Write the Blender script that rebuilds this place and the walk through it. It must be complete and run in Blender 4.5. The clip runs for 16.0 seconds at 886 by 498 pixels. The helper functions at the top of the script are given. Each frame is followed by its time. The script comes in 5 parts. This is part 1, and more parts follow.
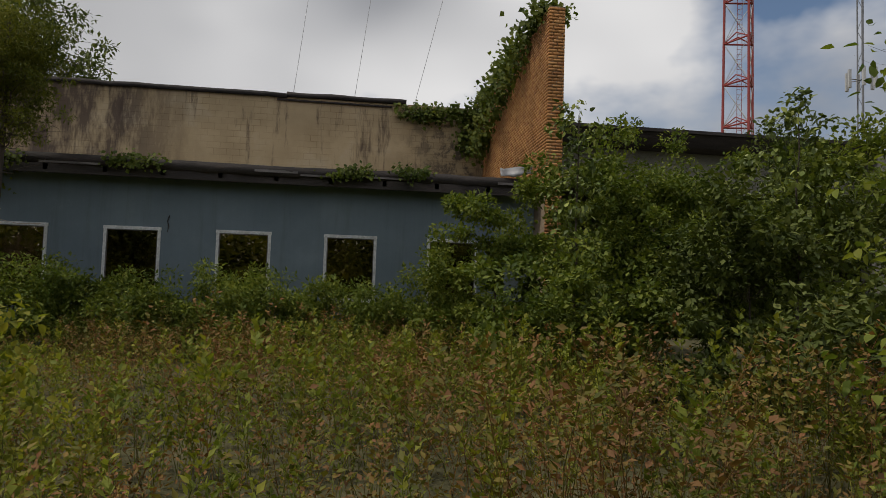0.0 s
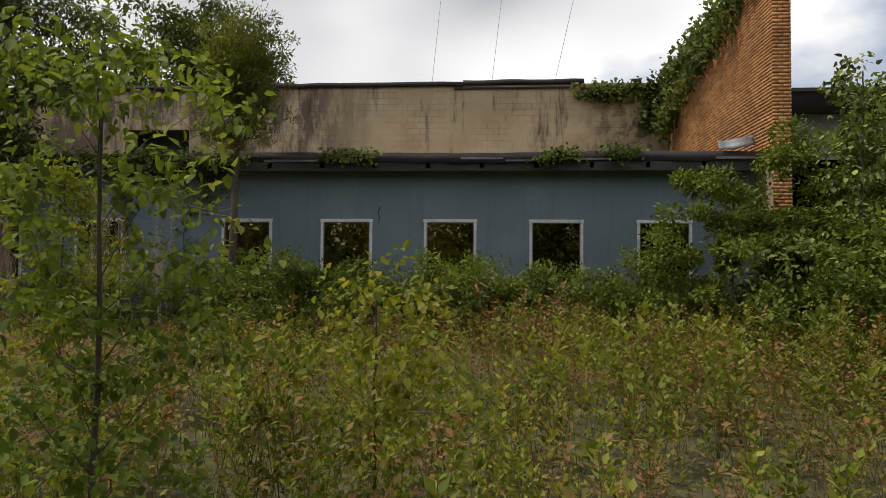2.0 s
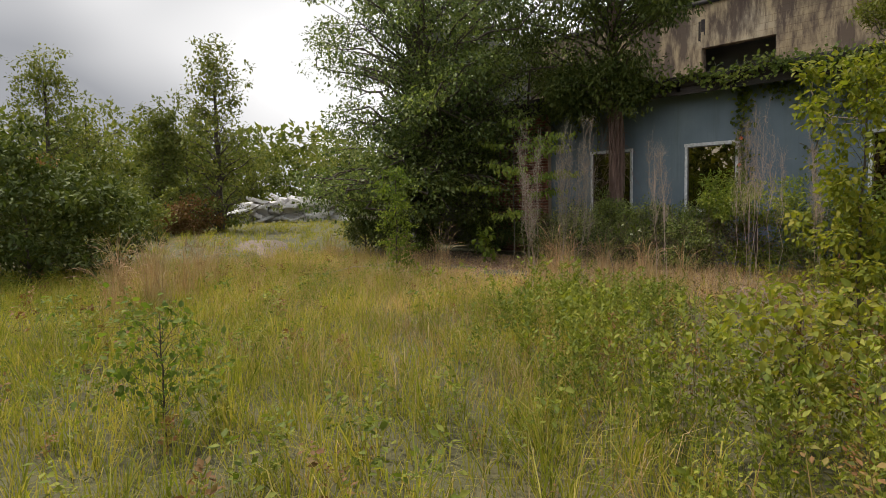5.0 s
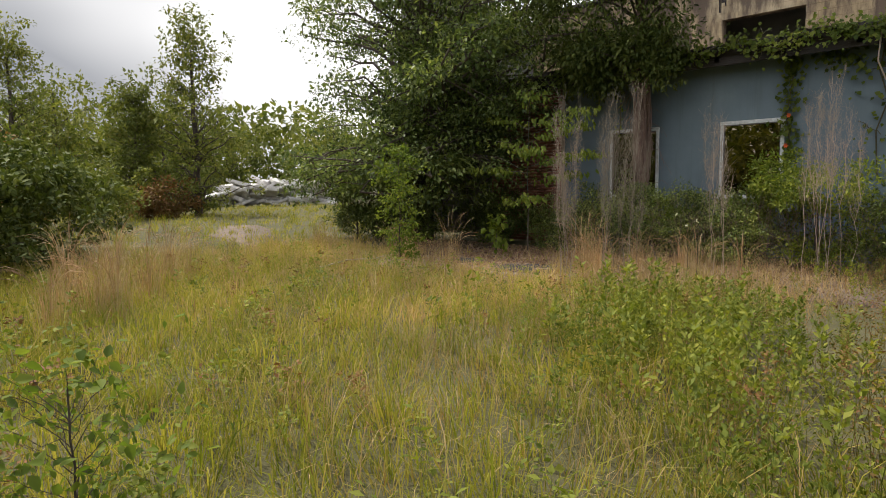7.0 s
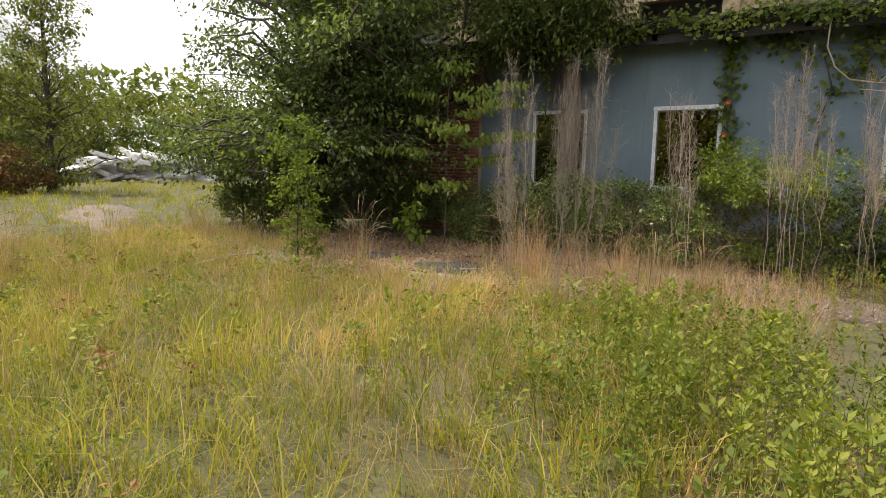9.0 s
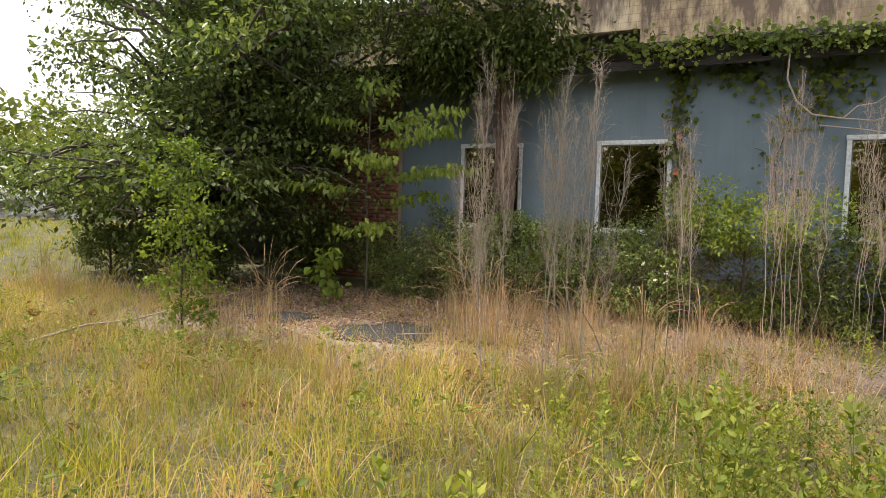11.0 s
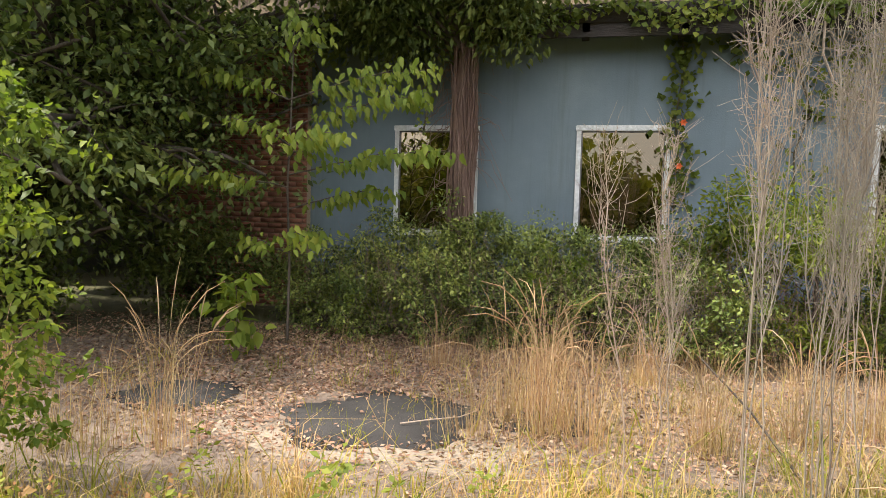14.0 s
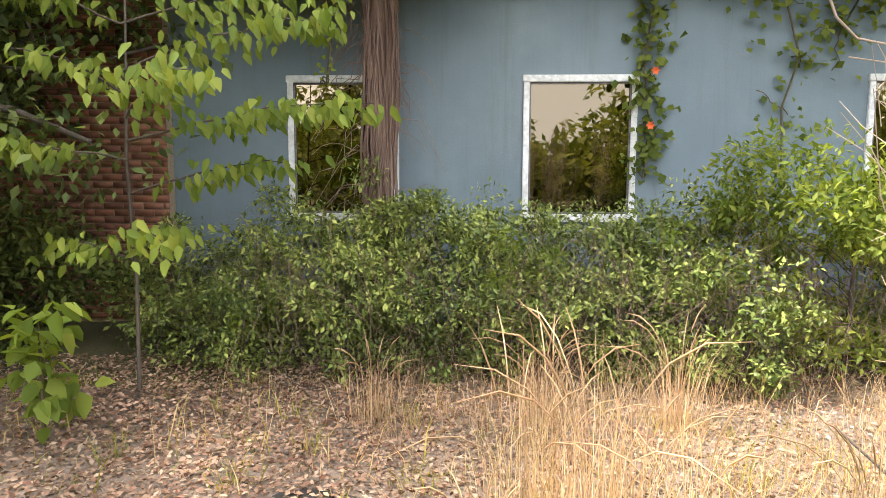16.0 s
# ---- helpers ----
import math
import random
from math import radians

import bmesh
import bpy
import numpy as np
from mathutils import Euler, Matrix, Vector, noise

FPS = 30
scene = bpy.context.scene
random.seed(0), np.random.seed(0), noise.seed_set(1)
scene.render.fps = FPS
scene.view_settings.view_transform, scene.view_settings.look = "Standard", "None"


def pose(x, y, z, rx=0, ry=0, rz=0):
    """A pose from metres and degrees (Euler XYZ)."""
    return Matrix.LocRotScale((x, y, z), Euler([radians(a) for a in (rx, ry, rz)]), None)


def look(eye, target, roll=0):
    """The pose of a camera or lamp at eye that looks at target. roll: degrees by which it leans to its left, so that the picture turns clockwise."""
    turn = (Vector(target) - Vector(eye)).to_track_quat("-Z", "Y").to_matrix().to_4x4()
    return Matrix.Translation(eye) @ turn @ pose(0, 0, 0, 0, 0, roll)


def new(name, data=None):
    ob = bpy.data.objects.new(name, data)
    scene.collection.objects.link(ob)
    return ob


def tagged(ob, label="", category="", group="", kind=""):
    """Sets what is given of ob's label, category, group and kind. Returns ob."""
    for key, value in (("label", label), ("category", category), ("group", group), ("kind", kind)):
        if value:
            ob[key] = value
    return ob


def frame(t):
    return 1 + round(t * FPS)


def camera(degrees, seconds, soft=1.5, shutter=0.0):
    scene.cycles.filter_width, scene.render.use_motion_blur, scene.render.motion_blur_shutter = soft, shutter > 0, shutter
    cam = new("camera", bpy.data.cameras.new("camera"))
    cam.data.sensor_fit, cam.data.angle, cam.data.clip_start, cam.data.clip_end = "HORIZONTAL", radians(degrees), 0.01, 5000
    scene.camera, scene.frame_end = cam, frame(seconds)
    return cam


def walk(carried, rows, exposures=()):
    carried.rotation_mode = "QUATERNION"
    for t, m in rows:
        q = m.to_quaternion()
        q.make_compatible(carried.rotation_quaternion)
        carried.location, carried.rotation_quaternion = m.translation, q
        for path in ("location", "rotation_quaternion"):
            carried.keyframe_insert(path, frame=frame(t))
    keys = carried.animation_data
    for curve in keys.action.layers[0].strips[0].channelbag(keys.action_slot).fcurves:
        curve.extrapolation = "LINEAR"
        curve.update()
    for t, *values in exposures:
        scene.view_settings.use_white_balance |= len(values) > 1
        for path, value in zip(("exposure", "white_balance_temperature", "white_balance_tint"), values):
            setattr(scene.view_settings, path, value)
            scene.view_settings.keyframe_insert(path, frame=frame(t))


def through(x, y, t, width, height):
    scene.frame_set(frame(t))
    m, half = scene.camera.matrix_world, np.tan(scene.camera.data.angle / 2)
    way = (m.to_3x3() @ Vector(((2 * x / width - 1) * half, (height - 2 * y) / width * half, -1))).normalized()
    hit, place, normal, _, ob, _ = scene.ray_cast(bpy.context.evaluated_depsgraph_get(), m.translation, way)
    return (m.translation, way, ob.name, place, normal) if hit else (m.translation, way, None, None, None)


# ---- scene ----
cam = camera(70.0, 16.0, soft=0.4)
ROWS = [
    (0.0, 0.314, -0.348, 1.506, -7.61, 3.24, -1.84),
    (0.5, -0.094, -0.313, 1.478, -8.58, 3.66, -2.16),
    (1.0, -0.512, -0.170, 1.451, -3.39, 3.86, -2.91),
    (1.5, -0.932, -0.024, 1.442, 1.97, 2.88, -3.74),
    (2.0, -1.369, 0.032, 1.419, 4.03, 1.94, -0.53),
    (2.5, -1.863, 0.030, 1.446, 13.96, 0.52, -0.88),
    (3.0, -2.275, 0.160, 1.464, 22.30, -0.90, -1.19),
    (3.5, -2.728, 0.227, 1.439, 29.47, -2.51, -0.90),
    (4.0, -3.187, 0.396, 1.452, 35.33, -2.76, -0.09),
    (4.5, -3.597, 0.451, 1.465, 43.34, -3.30, 1.04),
    (5.0, -4.053, 0.514, 1.424, 47.59, -4.41, 1.14),
    (7.5, -5.888, 1.500, 1.429, 44.40, -6.95, 0.20),
    (8.0, -6.252, 1.745, 1.440, 40.65, -7.42, 0.08),
    (10.5, -8.004, 3.167, 1.418, 31.00, -5.91, -2.20),
    (11.0, -8.362, 3.458, 1.445, 26.55, -3.98, -1.36),
    (11.5, -8.780, 3.751, 1.493, 22.87, -3.45, -0.91),
    (12.0, -9.251, 4.100, 1.462, 22.11, -4.33, -1.08),
    (12.5, -9.724, 4.374, 1.484, 20.30, -4.70, -1.16),
    (13.0, -10.116, 4.642, 1.519, 16.52, -4.67, -0.78),
    (13.5, -10.459, 5.047, 1.472, 13.94, -4.33, -1.23),
    (14.0, -10.740, 5.426, 1.441, 11.86, -3.76, -1.49),
    (14.5, -10.957, 5.812, 1.430, 9.19, -6.26, -2.50),
    (15.0, -11.073, 6.303, 1.420, 6.55, -6.93, -1.43),
    (15.5, -11.220, 6.766, 1.451, 4.53, -6.67, -0.07),
    (16.0, -11.351, 7.231, 1.474, 2.07, -6.20, -0.16),
]
EXPOSURES = [(0.0, -0.8), (1.5, -0.45), (3.5, 0.22), (5.0, 0.25), (8.0, 0.6), (10.5, 1.0), (12.0, 1.05), (14.5, 1.65), (16.0, 2.22)]
walk(cam, [(t, pose(x, y, z, 90 + pitch, roll, yaw)) for t, x, y, z, yaw, pitch, roll in ROWS], EXPOSURES)

# ---- world and sun ----
SUN_ELEVATION, SUN_AZIMUTH = radians(60), radians(-99)
world = bpy.data.worlds.new("sky")
scene.world = world
world.use_nodes = True
wn, wl = world.node_tree.nodes, world.node_tree.links
wn.clear()
w_out = wn.new("ShaderNodeOutputWorld")
w_sky = wn.new("ShaderNodeTexSky")
w_sky.sky_type, w_sky.sun_disc = "NISHITA", False
w_sky.sun_elevation, w_sky.sun_rotation = SUN_ELEVATION, SUN_AZIMUTH
w_bg = wn.new("ShaderNodeBackground")
w_bg.inputs["Strength"].default_value = 0.14
w_cloud = wn.new("ShaderNodeBackground")
w_cloud.inputs["Strength"].default_value = 1.04
w_co = wn.new("ShaderNodeTexCoord")
w_map = wn.new("ShaderNodeMapping")
w_map.inputs["Scale"].default_value = (1.0, 1.0, 1.7)
w_map.inputs["Location"].default_value = (0.9, 2.3, 1.1)
w_noise = wn.new("ShaderNodeTexNoise")
w_noise.inputs["Scale"].default_value, w_noise.inputs["Detail"].default_value = 1.7, 6.0
w_noise.inputs["Roughness"].default_value = 0.5
w_ramp = wn.new("ShaderNodeValToRGB")
w_ramp.color_ramp.elements[0].position, w_ramp.color_ramp.elements[1].position = 0.355, 0.455
w_shade = wn.new("ShaderNodeTexNoise")
w_shade.inputs["Scale"].default_value, w_shade.inputs["Detail"].default_value = 1.5, 2.5
w_tone = wn.new("ShaderNodeValToRGB")
w_tone.color_ramp.elements[0].position, w_tone.color_ramp.elements[0].color = 0.4, (0.4, 0.41, 0.44, 1)
w_tone.color_ramp.elements[1].position, w_tone.color_ramp.elements[1].color = 0.62, (1.0, 0.99, 0.99, 1)
w_mix = wn.new("ShaderNodeMixShader")
wl.new(w_co.outputs["Generated"], w_map.inputs["Vector"])
wl.new(w_map.outputs["Vector"], w_noise.inputs["Vector"])
wl.new(w_map.outputs["Vector"], w_shade.inputs["Vector"])
wl.new(w_noise.outputs["Fac"], w_ramp.inputs["Fac"])
wl.new(w_shade.outputs["Fac"], w_tone.inputs["Fac"])
w_side = wn.new("ShaderNodeSeparateXYZ")
w_thick = wn.new("ShaderNodeMapRange")
w_thick.inputs["From Min"].default_value, w_thick.inputs["From Max"].default_value = -0.95, -0.2
w_thick.inputs["To Min"].default_value, w_thick.inputs["To Max"].default_value = 0.78, 1.25
w_veil = wn.new("ShaderNodeVectorMath")
w_veil.operation = "SCALE"
wl.new(w_co.outputs["Generated"], w_side.inputs[0])
wl.new(w_side.outputs["X"], w_thick.inputs["Value"])
wl.new(w_tone.outputs["Color"], w_veil.inputs[0])
wl.new(w_thick.outputs[0], w_veil.inputs["Scale"])
wl.new(w_veil.outputs["Vector"], w_cloud.inputs["Color"])
wl.new(w_sky.outputs["Color"], w_bg.inputs["Color"])
wl.new(w_ramp.outputs["Color"], w_mix.inputs["Fac"])
wl.new(w_bg.outputs["Background"], w_mix.inputs[1])
wl.new(w_cloud.outputs["Background"], w_mix.inputs[2])
wl.new(w_mix.outputs["Shader"], w_out.inputs["Surface"])

sun = new("sun", bpy.data.lights.new("sun", "SUN"))
sun.data.energy, sun.data.angle, sun.data.color = 3.3, radians(3), (1.0, 0.94, 0.83)
sun.matrix_world = look((-25.0, 3.6, 26.0), (-10.0, 6.0, 0.0))

# ---- materials ----
def nodes_of(name):
    m = bpy.data.materials.new(name)
    m.use_nodes = True
    nt = m.node_tree
    return m, nt, nt.nodes["Principled BSDF"], nt.nodes["Material Output"]


def noise_node(nt, scale, detail=6.0, rough=0.6, vector=None):
    n = nt.nodes.new("ShaderNodeTexNoise")
    n.inputs["Scale"].default_value, n.inputs["Detail"].default_value, n.inputs["Roughness"].default_value = scale, detail, rough
    if vector is not None:
        nt.links.new(vector, n.inputs["Vector"])
    return n


def ramp_node(nt, fac, stops):
    r = nt.nodes.new("ShaderNodeValToRGB")
    while len(r.color_ramp.elements) < len(stops):
        r.color_ramp.elements.new(0.5)
    for e, (p, c) in zip(r.color_ramp.elements, stops):
        e.position, e.color = p, (*c, 1)
    nt.links.new(fac, r.inputs["Fac"])
    return r


def mix_node(nt, fac, a, b, how="MIX"):
    m = nt.nodes.new("ShaderNodeMix")
    m.data_type, m.blend_type = "RGBA", how
    if isinstance(fac, (int, float)):
        m.inputs[0].default_value = fac
    else:
        nt.links.new(fac, m.inputs[0])
    for sock, v in ((m.inputs[6], a), (m.inputs[7], b)):
        if isinstance(v, tuple):
            sock.default_value = (*v, 1)
        else:
            nt.links.new(v, sock)
    return m.outputs[2]


def place_of(nt, scale=(1, 1, 1)):
    g = nt.nodes.new("ShaderNodeNewGeometry")
    m = nt.nodes.new("ShaderNodeMapping")
    m.inputs["Scale"].default_value = scale
    nt.links.new(g.outputs["Position"], m.inputs["Vector"])
    return m.outputs["Vector"]


def bump(nt, bsdf, height, strength, distance=0.02):
    b = nt.nodes.new("ShaderNodeBump")
    b.inputs["Strength"].default_value, b.inputs["Distance"].default_value = strength, distance
    nt.links.new(height, b.inputs["Height"])
    nt.links.new(b.outputs["Normal"], bsdf.inputs["Normal"])


def surface(name, stops, scale=3.0, fine=40.0, rough=0.85, relief=0.3, stretch=(1, 1, 1), metal=0.0):
    """Two scales of noise over a colour ramp, with a fine relief."""
    m, nt, b, _ = nodes_of(name)
    at = place_of(nt, stretch)
    big, small = noise_node(nt, scale, 8, 0.65, at), noise_node(nt, fine, 4, 0.6, at)
    col = ramp_node(nt, big.outputs["Fac"], stops).outputs["Color"]
    shade = ramp_node(nt, small.outputs["Fac"], [(0.3, (0.72, 0.72, 0.72)), (0.7, (1.12, 1.12, 1.12))]).outputs["Color"]
    nt.links.new(mix_node(nt, 1.0, col, shade, "MULTIPLY"), b.inputs["Base Color"])
    b.inputs["Roughness"].default_value, b.inputs["Metallic"].default_value = rough, metal
    bump(nt, b, small.outputs["Fac"], relief)
    return m


def leaf_mat(name, tones, through=0.35, rough=0.62, patch=0.7):
    """Leaves: each one takes its own tone; broad patches shift the whole plant."""
    m, nt, b, out = nodes_of(name)
    g = nt.nodes.new("ShaderNodeNewGeometry")
    n = len(tones)
    col = ramp_node(nt, g.outputs["Random Per Island"], [(i / max(1, n - 1), c) for i, c in enumerate(tones)]).outputs["Color"]
    big = noise_node(nt, patch, 3, 0.5, g.outputs["Position"])
    col = mix_node(nt, 1.0, col, ramp_node(nt, big.outputs["Fac"], [(0.3, (0.6, 0.66, 0.6)), (0.7, (1.3, 1.2, 1.1))]).outputs["Color"], "MULTIPLY")
    nt.links.new(col, b.inputs["Base Color"])
    b.inputs["Roughness"].default_value, b.inputs["Specular IOR Level"].default_value = rough, 0.2
    t = nt.nodes.new("ShaderNodeBsdfTranslucent")
    nt.links.new(mix_node(nt, 1.0, col, (1.25, 1.3, 0.6), "MULTIPLY"), t.inputs["Color"])
    mx = nt.nodes.new("ShaderNodeMixShader")
    mx.inputs[0].default_value = through
    nt.links.new(b.outputs[0], mx.inputs[1])
    nt.links.new(t.outputs[0], mx.inputs[2])
    nt.links.new(mx.outputs[0], out.inputs["Surface"])
    return m


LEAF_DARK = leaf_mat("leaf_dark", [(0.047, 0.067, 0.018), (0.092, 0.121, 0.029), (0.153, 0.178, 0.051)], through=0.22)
LEAF_HEDGE = leaf_mat("leaf_hedge", [(0.052, 0.076, 0.023), (0.162, 0.21, 0.056), (0.345, 0.39, 0.115)], rough=0.36, patch=1.5, through=0.12)
LEAF_LIGHT = leaf_mat("leaf_light", [(0.115, 0.17, 0.03), (0.185, 0.245, 0.042), (0.26, 0.3, 0.062)], through=0.45)
LEAF_PEAR = leaf_mat("leaf_pear", [(0.09, 0.13, 0.025), (0.175, 0.225, 0.04), (0.285, 0.31, 0.063)], through=0.4)
LEAF_CORNER = leaf_mat("leaf_corner", [(0.068, 0.101, 0.020), (0.134, 0.178, 0.033), (0.226, 0.255, 0.053)], through=0.3)
LEAF_BIG = leaf_mat("leaf_big", [(0.055, 0.082, 0.031), (0.118, 0.16, 0.056), (0.25, 0.295, 0.115)], rough=0.4, through=0.4)
LEAF_FRESH = leaf_mat("leaf_fresh", [(0.130, 0.162, 0.022), (0.214, 0.235, 0.031), (0.310, 0.286, 0.049)], through=0.45)
LEAF_WEED = leaf_mat("leaf_weed", [(0.076, 0.087, 0.018), (0.147, 0.144, 0.030), (0.216, 0.167, 0.044), (0.205, 0.103, 0.048)], patch=0.9, through=0.22)
LEAF_WEED_GREEN = leaf_mat("leaf_weed_green", [(0.108, 0.141, 0.024), (0.201, 0.239, 0.041), (0.304, 0.309, 0.056)], patch=0.9)
LEAF_RUST = leaf_mat("leaf_rust", [(0.177, 0.095, 0.037), (0.253, 0.123, 0.058), (0.202, 0.145, 0.037)], patch=0.9, through=0.22)
LEAF_BACK = leaf_mat("leaf_back", [(0.09, 0.118, 0.03), (0.155, 0.178, 0.045), (0.225, 0.235, 0.065)], patch=0.25)
LEAF_IVY = leaf_mat("leaf_ivy", [(0.055, 0.082, 0.017), (0.109, 0.145, 0.026), (0.168, 0.194, 0.039)])
NEEDLE = leaf_mat("needle", [(0.075, 0.092, 0.017), (0.133, 0.150, 0.025), (0.194, 0.197, 0.038)], through=0.3)
GRASS_GREEN = leaf_mat("grass_green", [(0.175, 0.205, 0.026), (0.275, 0.285, 0.042), (0.39, 0.35, 0.075), (0.45, 0.36, 0.125)], through=0.4, patch=0.8)
GRASS_DRY = leaf_mat("grass_dry", [(0.41, 0.29, 0.148), (0.54, 0.405, 0.22), (0.365, 0.22, 0.117)], through=0.3, rough=0.6, patch=0.8)
SEDGE = leaf_mat("broom_sedge", [(0.36, 0.215, 0.14), (0.48, 0.335, 0.225), (0.62, 0.49, 0.365)], through=0.3, rough=0.6, patch=1.5)
STALK = leaf_mat("dead_stalk", [(0.36, 0.28, 0.25), (0.46, 0.375, 0.335), (0.27, 0.2, 0.18)], through=0.1, rough=0.8)
LITTER = leaf_mat("leaf_litter", [(0.09, 0.048, 0.035), (0.27, 0.17, 0.127), (0.42, 0.315, 0.248), (0.19, 0.096, 0.07), (0.33, 0.215, 0.158)], through=0.1, rough=0.7)
BARK = surface("bark", [(0.3, (0.05, 0.038, 0.03)), (0.7, (0.12, 0.095, 0.075))], 6, 60, 0.95, 0.8, (1, 1, 0.25))
BARK_RED = surface("bark_red", [(0.3, (0.12, 0.07, 0.055)), (0.7, (0.3, 0.2, 0.165))], 8, 50, 0.95, 0.9, (1, 1, 0.12))
STEM = surface("stem", [(0.3, (0.07, 0.06, 0.03)), (0.7, (0.13, 0.11, 0.06))], 6, 60, 0.8)
GROUND = surface("ground", [(0.3, (0.055, 0.05, 0.02)), (0.5, (0.09, 0.082, 0.032)), (0.7, (0.14, 0.115, 0.055))], 0.7, 30, 0.95, 0.6)
DIRT = surface("dirt", [(0.3, (0.14, 0.10, 0.075)), (0.7, (0.25, 0.19, 0.15))], 2.5, 45, 0.95, 0.7)
ASPHALT = surface("asphalt", [(0.3, (0.026, 0.023, 0.022)), (0.7, (0.054, 0.048, 0.046))], 3, 90, 0.9, 0.6)
PAVING = surface("old_paving", [(0.3, (0.24, 0.19, 0.145)), (0.7, (0.37, 0.305, 0.24))], 2.0, 60, 0.9, 0.4)
ROOF = surface("roof_tar", [(0.3, (0.018, 0.016, 0.016)), (0.62, (0.05, 0.04, 0.038)), (0.8, (0.11, 0.075, 0.06))], 2.5, 30, 0.85, 0.5, (0.4, 1, 2))
DRIP = surface("drip_edge", [(0.35, (0.05, 0.045, 0.045)), (0.65, (0.2, 0.18, 0.18))], 1.6, 30, 0.5, 0.2, (1, 1, 6))
FRAME = surface("frame_paint", [(0.3, (0.52, 0.52, 0.51)), (0.5, (0.68, 0.69, 0.69)), (0.75, (0.72, 0.73, 0.74))], 3, 25, 0.5, 0.08)
# plaster toned very dark: the gloom of the unlit room is in the colour
INNER_UNLIT = surface("inner_plaster_unlit", [(0.3, (0.06, 0.055, 0.05)), (0.7, (0.14, 0.12, 0.1))], 1.2, 20, 0.9)
CONCRETE = surface("broken_concrete", [(0.3, (0.4, 0.38, 0.36)), (0.6, (0.66, 0.64, 0.62))], 1.5, 15, 0.9, 0.6)
MORTAR = surface("mortar", [(0.3, (0.3, 0.22, 0.15)), (0.7, (0.42, 0.32, 0.22))], 3, 50, 0.95)
STEEL_RED = surface("steel_red", [(0.3, (0.30, 0.045, 0.04)), (0.7, (0.42, 0.07, 0.06))], 0.6, 10, 0.5)
STEEL_WHITE = surface("steel_white", [(0.3, (0.5, 0.5, 0.5)), (0.7, (0.66, 0.66, 0.66))], 0.6, 10, 0.5)
STEEL_GREY = surface("steel_grey", [(0.3, (0.2, 0.2, 0.21)), (0.7, (0.32, 0.32, 0.33))], 0.6, 10, 0.5, metal=0.4)
GREY_SIDING = surface("grey_siding", [(0.3, (0.16, 0.155, 0.14)), (0.7, (0.27, 0.26, 0.23))], 1.0, 25, 0.85, 0.3, (1, 1, 4))
FLOWER = leaf_mat("flower", [(0.8, 0.8, 0.76), (0.85, 0.84, 0.8)], through=0.3)
TRUMPET = leaf_mat("trumpet_flower", [(0.7, 0.13, 0.05), (0.8, 0.2, 0.08)], through=0.3)


def brick_mat(name, tones):
    m, nt, b, _ = nodes_of(name)
    oi, g = nt.nodes.new("ShaderNodeObjectInfo"), nt.nodes.new("ShaderNodeNewGeometry")
    add = nt.nodes.new("ShaderNodeMath")
    add.operation = "ADD"
    nt.links.new(oi.outputs["Random"], add.inputs[0])
    nt.links.new(g.outputs["Random Per Island"], add.inputs[1])
    fr = nt.nodes.new("ShaderNodeMath")
    fr.operation = "FRACT"
    nt.links.new(add.outputs[0], fr.inputs[0])
    col = ramp_node(nt, fr.outputs[0], [(i / (len(tones) - 1), c) for i, c in enumerate(tones)]).outputs["Color"]
    small = noise_node(nt, 60, 5, 0.6, g.outputs["Position"])
    big = noise_node(nt, 0.9, 5, 0.6, g.outputs["Position"])
    col = mix_node(nt, 1.0, col, ramp_node(nt, small.outputs["Fac"], [(0.3, (0.75, 0.75, 0.75)), (0.7, (1.15, 1.15, 1.15))]).outputs["Color"], "MULTIPLY")
    col = mix_node(nt, 1.0, col, ramp_node(nt, big.outputs["Fac"], [(0.35, (0.7, 0.68, 0.66)), (0.6, (1.1, 1.1, 1.1))]).outputs["Color"], "MULTIPLY")
    nt.links.new(col, b.inputs["Base Color"])
    b.inputs["Roughness"].default_value = 0.9
    bump(nt, b, small.outputs["Fac"], 0.5, 0.01)
    return m


BRICK_TAN = brick_mat("brick_tan", [(0.42, 0.19, 0.06), (0.5, 0.24, 0.085), (0.56, 0.29, 0.11), (0.36, 0.15, 0.055)])
# red brick in dark tones: the shade on the end wall is in the colour
BRICK_RED_SHADED = brick_mat("brick_red_shaded", [(0.2, 0.075, 0.045), (0.27, 0.1, 0.06), (0.16, 0.06, 0.04), (0.3, 0.13, 0.08)])


def wall_paint():
    """Blue-grey paint: mottled, washed-out runs, a few dark streaks."""
    m, nt, b, _ = nodes_of("wall_paint_blue_grey")
    at, runs = place_of(nt), place_of(nt, (3.0, 1.0, 0.18))
    big, fine, streak = noise_node(nt, 0.8, 6, 0.6, at), noise_node(nt, 55, 4, 0.6, at), noise_node(nt, 1.6, 6, 0.7, runs)
    col = ramp_node(nt, big.outputs["Fac"], [(0.3, (0.113, 0.152, 0.184)), (0.55, (0.139, 0.182, 0.214)), (0.75, (0.174, 0.22, 0.249))]).outputs["Color"]
    run = ramp_node(nt, streak.outputs["Fac"], [(0.3, (0.86, 0.85, 0.82)), (0.45, (1, 1, 1)), (0.72, (1.06, 1.06, 1.06))]).outputs["Color"]
    nt.links.new(mix_node(nt, 1.0, col, run, "MULTIPLY"), b.inputs["Base Color"])
    b.inputs["Roughness"].default_value = 0.7
    bump(nt, b, fine.outputs["Fac"], 0.25, 0.01)
    return m


